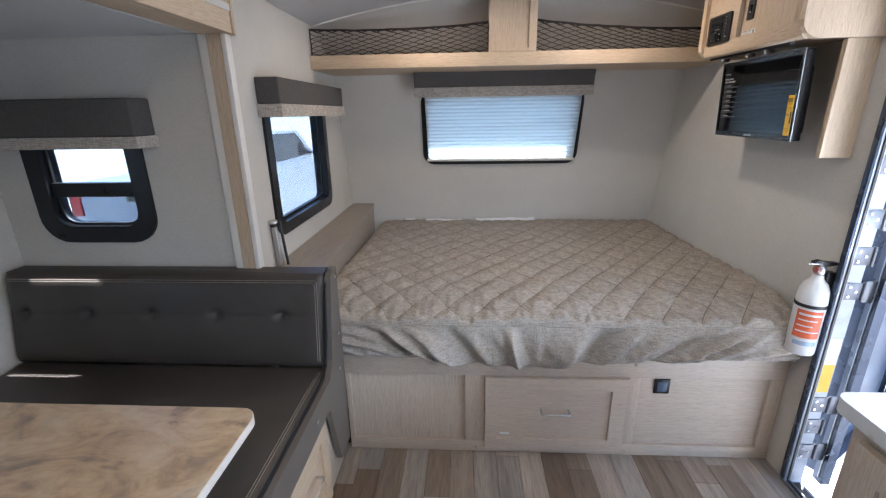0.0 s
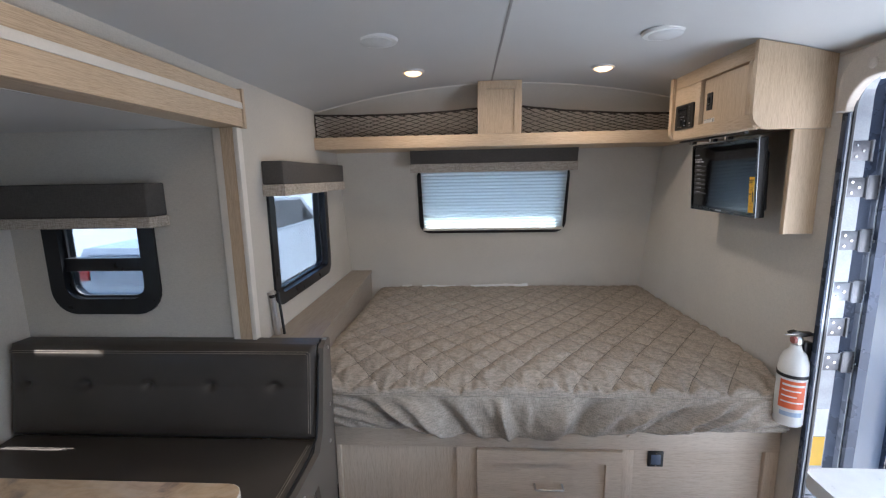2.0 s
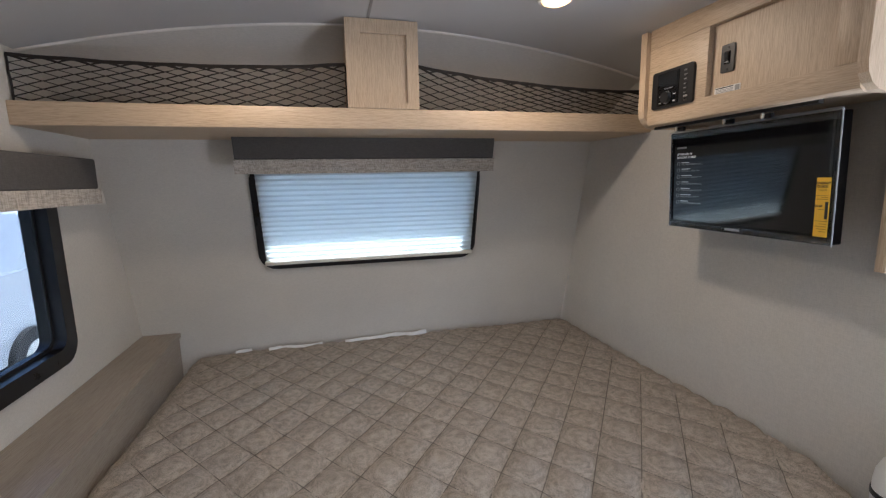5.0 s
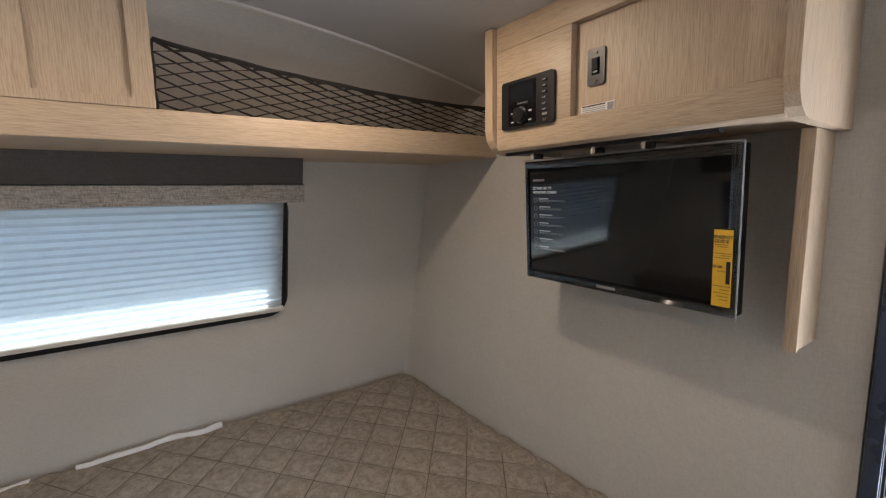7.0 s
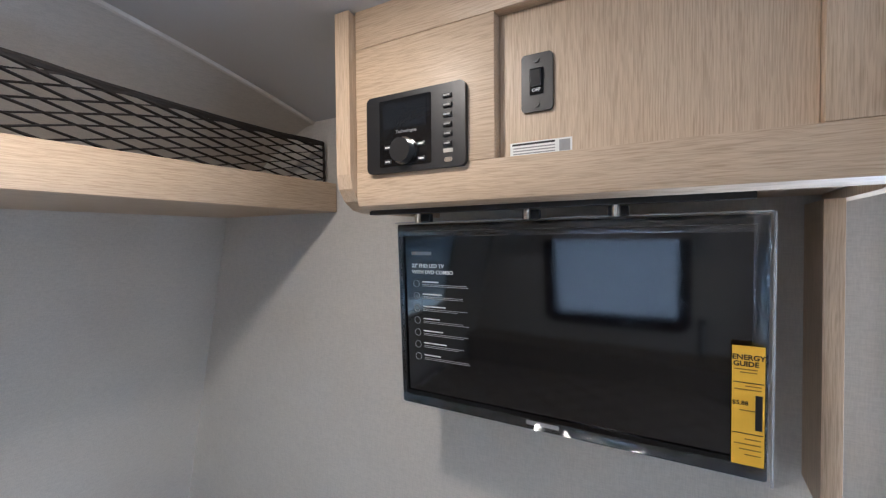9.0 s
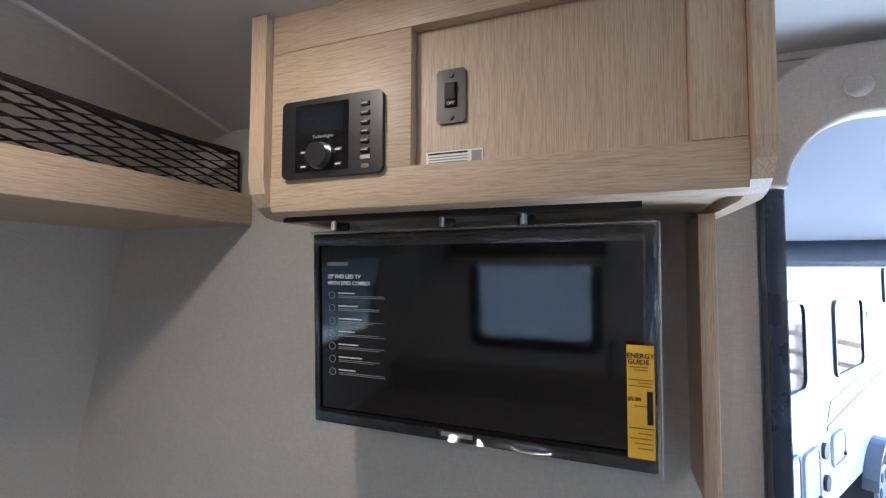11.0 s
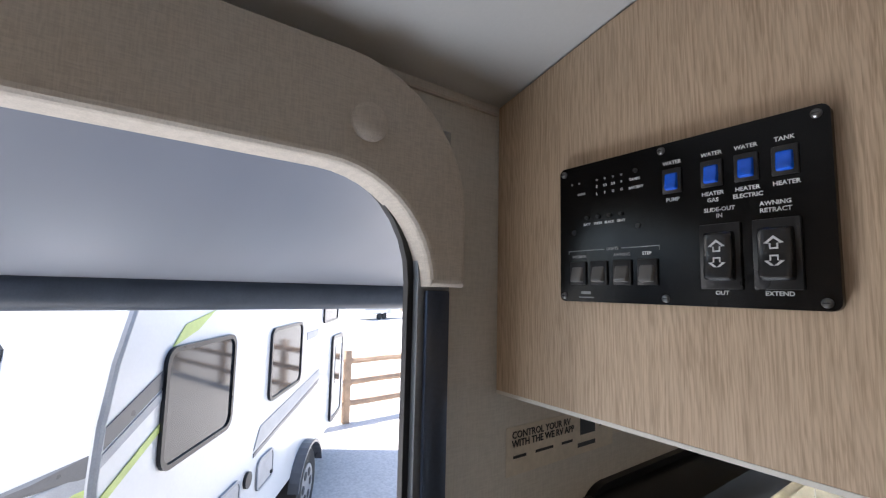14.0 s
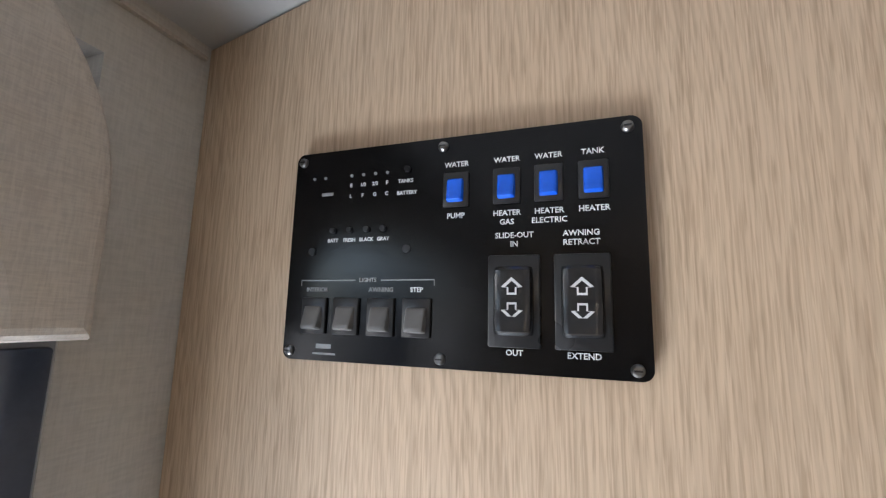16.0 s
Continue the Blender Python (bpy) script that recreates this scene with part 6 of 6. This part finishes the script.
def awning():
    t = thing("awning", "extended grey fabric awning with dark roller tube", "awning", (2.5, -0.5, 1.7))
    m, nt, b = shader("awning_fabric")
    n = tex_noise(nt, mapped(nt, (0.25, 2.2, 1)), 1.4, 2)
    c = ramp(nt, n.outputs[0], [(0.3, (0.035, 0.05, 0.08)), (0.7, (0.06, 0.078, 0.11))])
    nt.links.new(c.outputs[0], b.inputs["Base Color"])
    b.inputs["Roughness"].default_value = 0.42
    b.inputs["Sheen Weight"].default_value = 0.2
    tr = nt.nodes.new("ShaderNodeBsdfTranslucent")
    tr.inputs[0].default_value = (0.45, 0.48, 0.55, 1)
    ms = nt.nodes.new("ShaderNodeMixShader")
    ms.inputs[0].default_value = 0.03
    nt.links.new(b.outputs[0], ms.inputs[1]), nt.links.new(tr.outputs[0], ms.inputs[2])
    nt.links.new(ms.outputs[0], nt.nodes["Material Output"].inputs[0])
    bm = bmesh.new()
    x0, z0, x1, z1, y0, y1 = RW + 0.10, 2.08, 2.95, 1.715, -3.2, 1.77
    rows = []
    for j in range(25):
        v = j / 24
        rows.append([bm.verts.new((x0 + (x1 - x0) * v, y0 + (y1 - y0) * i / 60, z0 + (z1 - z0) * v - 0.05 * math.sin(math.pi * v) + 0.004 * math.sin(i * 0.9) * math.sin(math.pi * v))) for i in range(61)])
    for a, bb in zip(rows, rows[1:]):
        for i in range(60):
            bm.faces.new((a[i], a[i + 1], bb[i + 1], bb[i]))
    part("canopy", bm, m, t)
    part("roller", cyl(bmesh.new(), (2.95, (y0 + y1) / 2, 1.665), 0.06, y1 - y0, 'y', 28), plain("blue_grey_roller", (0.06, 0.075, 0.10), 0.4, 0.2), t, "dark blue-grey roller tube")
    part("roller_cap", cyl(bmesh.new(), (2.95, y1 + 0.03, 1.665), 0.045, 0.058, 'y', 20), M_SHELL, t)
    for yy in (1.83, y0 - 0.05):
        for a, bq, r in (((2.94, yy, 1.67), (RW + 0.09, yy, 0.5), 0.024), ((2.9, yy + 0.03, 1.70), (2.1, yy + 0.03, 1.45), 0.016), ((2.1, yy + 0.03, 1.45), (RW + 0.09, yy + 0.03, 1.9), 0.016)):
            s = bmesh.new()
            tube(s, [a, bq], r, 8)
            part("arm", s, M_ARM, t, "blue-grey awning arm")
    return t


awning()
rail = thing("grab_handle", "curved chrome grab handle beside the doorway outside", "handle", (1.5, 0.69, 0.4))
hoop = bmesh.new()
tube(hoop, [(RW + 0.078, 0.69, 0.93), (1.52, 0.69, 0.985), (1.58, 0.69, 1.015), (1.66, 0.69, 1.03), (1.74, 0.69, 1.015), (1.79, 0.69, 0.97), (1.81, 0.69, 0.90), (1.80, 0.69, 0.60), (1.76, 0.69, 0.42), (1.66, 0.69, 0.34), (RW + 0.078, 0.69, 0.30)], 0.014, 12)
part("hoop", hoop, M_CHROME, rail)
for z in (0.93, 0.30):
    part("flange", cyl(bmesh.new(), (RW + 0.081, 0.69, z), 0.032, 0.008, 'x', 20), M_CHROME, rail)
outer_shell = structure("wall_outer_skin", wall(bmesh.new(), 'x', RW + 0.0555, RW + 0.075, BW - 0.05, FW + 0.05, -0.1, 2.12, [(DOOR[0] - 0.030, DOOR[1] + 0.020, -0.035, 1.875), WIN_KITCHEN]), M_SHELL, "white outer skin of the trailer", "wall")
# Unseen overhang, sized to keep sun off all but the shade's foot.
nc = structure("wall_nose_cap", prism(bmesh.new(), [(FW + 0.051, 1.66), (FW + 0.22, 1.75), (FW + 0.36, 1.85), (FW + 0.385, 1.94), (FW + 0.30, 2.08), (FW + 0.051, 2.2)], LW - 0.05, RW + 0.05, 'x'), M_SHELL, "unseen white nose cap, shaped to shade the front window", "wall")
nc.matrix_world = LEAN_BACK
structure("roof", bowed_sheet(bmesh.new(), BW - 0.05, FW - 0.1, lambda x, y: -0.10, 12, 1, 0.05), M_SHELL, "white trailer roof", "roof")


def fence():
    wood_m = plain("weathered_cedar", (0.36, 0.25, 0.17), 0.85, 0, 0.2, 6, 60, 0.5)
    t = thing("rail_fence", "weathered split-rail wooden fence", "fence", (8.3, -2.5, GROUND))
    n0 = Vector((8.2, -2.1, 0))
    d = Vector((0.05, -1.0, 0)).normalized()
    for k in range(-4, 7):
        o = n0 + d * (2.4 * k)
        part("post", cube(o.x - 0.06, o.x + 0.06, o.y - 0.06, o.y + 0.06, GROUND, 0.62, bevel=0.012), wood_m, t)
        for z in (0.43, 0.07, -0.29):
            bm = bmesh.new()
            e = o + d * 2.4
            pts = [o.lerp(e, s / 6) + Vector((0.015 * noise.noise((k * 3.1 + s, z, 0)), 0, z + 0.02 * noise.noise((k + s * 0.7, z * 5, 2)))) for s in range(7)]
            tube(bm, pts, 0.055, 7)
            part("rail", bm, wood_m, t)
    return t


fence()


def far_trailer(x, y, rz):
    t = thing("distant_trailer", "white trailer parked across the lot", "trailer", (x, y, GROUND))
    O = pose(x, y, GROUND, 0, 0, rz) @ Matrix.Scale(0.74, 4)
    def p(name, bm, mat, parent=t):
        bm.transform(O)
        return part(name, bm, mat, parent, "", False)
    p("body", cube(-3.2, 3.2, -1.1, 1.1, 0.55, 3.0, bevel=0.15, seg=3), M_SHELL)
    for a in (-2.2, -0.3, 2.0):
        w = p("window", cube(a - 0.5, a + 0.5, -1.13, -1.101, 1.5, 2.2, bevel=0.01), M_FRAME)
        p("pane", cube(a - 0.44, a + 0.44, -1.14, -1.131, 1.56, 2.14), M_DARKGLASS, w)
    p("door", cube(0.75, 1.35, -1.13, -1.101, 0.7, 2.5, bevel=0.01), plain("grey_door", (0.45, 0.45, 0.46), 0.4) if "grey_door" not in bpy.data.materials else bpy.data.materials["grey_door"])
    for a in (-0.6, 0.3):
        p("wheel", cyl(bmesh.new(), (a, -1.0, 0.35), 0.35, 0.2, 'y', 24), M_RUBBER)
    p("stripe", cube(-3.0, 3.0, -1.106, -1.1005, 1.0, 1.25), M_GREYSTRIPE)
    return t


far_trailer(31.5, -14.6, -64)


def car(name, label, x, y, rz, paint, tall=0.0, length=4.6):
    """A parked vehicle: body, glasshouse, wheels, lamps and mirrors."""
    t = thing(name, label, "car" if not tall else "truck", (x, y, GROUND), "parked vehicles")
    O = pose(x, y, GROUND, 0, 0, rz)
    def p(nm, bm, mat, parent=t, lab="", smooth=False):
        bm.transform(O)
        return part(nm, bm, mat, parent, lab, smooth)
    h, L, W = tall, length / 2, 0.92 + tall * 0.06
    lower = [(-L, 0.35 + h * .3), (L, 0.35 + h * .3), (L + 0.05, 0.6 + h * .6), (L, 0.85 + h), (L * 0.45, 1.0 + h), (-L * 0.95, 1.02 + h), (-L, 0.85 + h)]
    p("body", prism(bmesh.new(), lower, -W, W, 'y'), paint)
    cab = [(L * 0.42, 1.0 + h), (L * 0.12, 1.52 + h), (-L * 0.35, 1.56 + h), (-L * 0.60, 1.0 + h)]
    p("cab", prism(bmesh.new(), cab, -W * 0.9, W * 0.9, 'y'), paint)
    def shrink(q, k):
        c = (sum(a for a, _ in q) / 4, sum(b for _, b in q) / 4)
        return [(c[0] + (a - c[0]) * k, c[1] + (b - c[1]) * k) for a, b in q]
    for sgn in (-1, 1):
        a, b = sorted((sgn * W * 0.9, sgn * (W * 0.9 + 0.012)))
        p("side_window", prism(bmesh.new(), shrink(cab, 0.82), a, b, 'y'), M_DARKGLASS)
        for wx in (-L * 0.62, L * 0.64):
            r = 0.33 + 0.09 * min(1, tall)
            a = p("wheel", cyl(bmesh.new(), (wx, sgn * (W - 0.06), r), r, 0.24, 'y', 32), M_RUBBER)
            p("rim", cyl(bmesh.new(), (wx, sgn * (W + 0.062), r), r * 0.62, 0.012, 'y', 24), M_METAL, a)
        p("mirror", cube(L * 0.30, L * 0.38, sgn * W - 0.02 + sgn * 0.14, sgn * W + 0.02 + sgn * 0.14, 1.02 + h, 1.24 + h + 0.1 * tall, bevel=0.015), M_BLACK)
        p("mirror_stalk", cube(L * 0.32, L * 0.36, *sorted((sgn * W * 0.9, sgn * (W + 0.12))), 1.06 + h, 1.10 + h), M_BLACK)
        p("headlamp", cube(L - 0.08, L + 0.04, *sorted((sgn * 0.5, sgn * (W - 0.05))), 0.62 + h * .8, 0.78 + h * .9, bevel=0.02), M_CHROME)
    w = [(L * 0.42 + 0.01, 1.02 + h), (L * 0.13 + 0.02, 1.49 + h)]
    bm = bmesh.new()
    prism(bm, [w[0], (w[0][0] + 0.012, w[0][1]), (w[1][0] + 0.012, w[1][1]), w[1]], -W * 0.82, W * 0.82, 'y')
    p("windscreen", bm, M_DARKGLASS)
    tail = plain("red_tail_lens", (0.35, 0.02, 0.02), 0.2)
    for sgn in (-1, 1):
        p("tail_lamp", cube(-L - 0.03, -L + 0.04, *sorted((sgn * (W - 0.16), sgn * (W - 0.02))), 0.62 + h, 0.92 + h, bevel=0.015), tail, t, "red tail lamp")
        p("door_seam", cube(-L * 0.10, L * 0.36, *sorted((sgn * W, sgn * (W + 0.004))), 0.62 + h, 0.628 + h), M_BLACK)
        p("door_handle", cube(-L * 0.06, L * 0.0, *sorted((sgn * W, sgn * (W + 0.03))), 0.86 + h, 0.89 + h, bevel=0.008), M_BLACK)
        p("fuel_door", cube(-L * 0.82, -L * 0.75, *sorted((sgn * W, sgn * (W + 0.006))), 0.70 + h, 0.84 + h, bevel=0.002), M_GREYSTRIPE)
    gate = p("tailgate", cube(-L - 0.025, -L - 0.001, -W * 0.80, W * 0.80, 0.55 + h, 0.97 + h, bevel=0.012), M_GREYSTRIPE, t, "grey tailgate")
    p("gate_handle", cube(-L - 0.04, -L - 0.026, -0.16, 0.16, 0.80 + h, 0.88 + h, bevel=0.006), M_BLACK, gate)
    p("rear_bumper", cube(-L - 0.13, -L - 0.03, -W * 0.97, W * 0.97, 0.38 + h * .4, 0.56 + h * .6, bevel=0.03), M_CHROME)
    p("grille", cube(L + 0.01, L + 0.06, -0.45, 0.45, 0.5 + h * .6, 0.8 + h * .8, bevel=0.01), M_BLACK)
    p("bumper", cube(L, L + 0.09, -W * 0.95, W * 0.95, 0.36 + h * .3, 0.5 + h * .45, bevel=0.03), M_CHROME)
    return t


# White paint greyed to stand in for the truck's shaded side.
PAINT_W = plain("shaded_white_paint", (0.50, 0.51, 0.52), 0.15, 0, 0.03, 2, 50, 0.0, 0.5)
car("parked_truck", "white pickup truck parked beside the trailer, paint greyed as if shaded", -3.95, 7.9, 90, PAINT_W, 0.28, 5.6)


def house():
    t = thing("house", "low tan building beyond the lot", "building", (42, -26.5, GROUND))
    O = pose(42, -26.5, GROUND, 0, 0, -60) @ Matrix.Scale(0.42, 4)
    def p(name, bm, mat, parent=t):
        bm.transform(O)
        return part(name, bm, mat, parent, "", False)
    p("wall", cube(-9, 9, -5, 5, 0, 3.2), plain("tan_siding", (0.45, 0.38, 0.30), 0.8))
    p("roof", prism(bmesh.new(), [(-5.6, 3.2), (5.6, 3.2), (0, 5.4)], -9.6, 9.6, 'x'), plain("grey_roof", (0.28, 0.27, 0.27), 0.85))
    for a in (-6, -2, 2, 6):
        w = p("window", cube(a - 0.7, a + 0.7, -5.06, -5.001, 1.1, 2.3), M_WHITE)
        p("pane", cube(a - 0.6, a + 0.6, -5.08, -5.061, 1.2, 2.2), M_DARKGLASS, w)
    return t


house()
M_LEAF = plain("leaves", (0.06, 0.10, 0.03), 0.7, 0, 0.3, 2, 20, 0.2)
M_BARK = plain("bark", (0.12, 0.09, 0.065), 0.9)


def tree(x, y, h, seed):
    rnd = random.Random(seed)
    t = thing("tree", "green broadleaf tree on the horizon", "tree", (x, y, GROUND), "distant trees")
    tr = bmesh.new()
    tube(tr, [(x, y, GROUND), (x + 0.1, y, GROUND + h * 0.3), (x, y + 0.1, GROUND + h * 0.6)], 0.16 * h / 6, 8)
    limbs = []
    for k in range(6):
        a = rnd.uniform(0, 6.28)
        e = (x + math.cos(a) * h * 0.3, y + math.sin(a) * h * 0.3, GROUND + h * rnd.uniform(0.55, 0.85))
        tube(tr, [(x, y, GROUND + h * rnd.uniform(0.25, 0.45)), e], 0.05 * h / 6, 6)
        limbs.append(e)
    part("trunk", tr, M_BARK, t)
    cr = bmesh.new()
    for e in limbs + [(x, y, GROUND + h * 0.9)]:
        for q in range(70):
            v = Vector((rnd.gauss(0, 1), rnd.gauss(0, 1), rnd.gauss(0, 0.8))) * h * 0.11
            c = Vector(e) + v
            s = h * rnd.uniform(0.02, 0.045)
            a, b = Vector((rnd.uniform(-1, 1), rnd.uniform(-1, 1), rnd.uniform(-1, 1))).normalized() * s, Vector((rnd.uniform(-1, 1), rnd.uniform(-1, 1), rnd.uniform(-1, 1))).normalized() * s
            cr.faces.new([cr.verts.new(c + o) for o in (-a, b, a, -b)])
    part("crown", cr, M_LEAF, t, "", False)
    return t


for k in range(16):
    rnd = random.Random(50 + k)
    tree(70 + rnd.uniform(-8, 25), -62 + 5.2 * k, rnd.uniform(4.5, 7.5), k)

# ---- floor planks ----
def plank_material():
    m, nt, b = shader("plank_print")
    info = nt.nodes.new("ShaderNodeObjectInfo")
    base = ramp(nt, info.outputs["Random"], [(0.0, (0.22, 0.155, 0.105)), (0.3, (0.34, 0.27, 0.205)), (0.55, (0.50, 0.42, 0.34)), (0.8, (0.33, 0.295, 0.26)), (1.0, (0.62, 0.54, 0.45))])
    mp = mapped(nt, (1, 0.07, 1))
    f, bnd = tex_noise(nt, mp, 150, 3), tex_noise(nt, mp, 22, 3, 0.6, 0.5)
    g = ramp(nt, f.outputs[0], [(0.34, (0.72, 0.70, 0.68)), (0.6, (1, 1, 1))])
    h = ramp(nt, bnd.outputs[0], [(0.3, (0.72, 0.71, 0.70)), (0.65, (1.1, 1.1, 1.1))])
    c = mix(nt, base.outputs[0], g.outputs[0], 0.8, 'MULTIPLY')
    nt.links.new(mix(nt, c, h.outputs[0], 0.9, 'MULTIPLY'), b.inputs["Base Color"])
    b.inputs["Roughness"].default_value = 0.42
    bump(nt, b, f.outputs[0], 0.2, 0.0006)
    return m


M_PLANK = plank_material()
rnd = random.Random(3)
plank_mesh = {}
PW = 0.1
for c in range(23):
    x = LW - 0.14 + PW * c
    y = BW + rnd.uniform(-0.6, 0.0)
    while y < 1.63:
        L = rnd.choice((0.45, 0.6, 0.75, 0.9))
        y0, y1 = max(y, BW), min(y + L, 1.66)
        if y1 - y0 > 0.02 and x < RW - 0.01:
            key = round(y1 - y0, 3)
            if key not in plank_mesh:
                plank_mesh[key] = mesh_of("plank", cube(0.0008, PW - 0.0008, 0.0006, key - 0.0006, -0.004, 0.0, bevel=0.0006, seg=1), M_PLANK)
            o = new("plank", plank_mesh[key])
            o.parent = floor
            o.location = (x, y0, 0)
        y += L
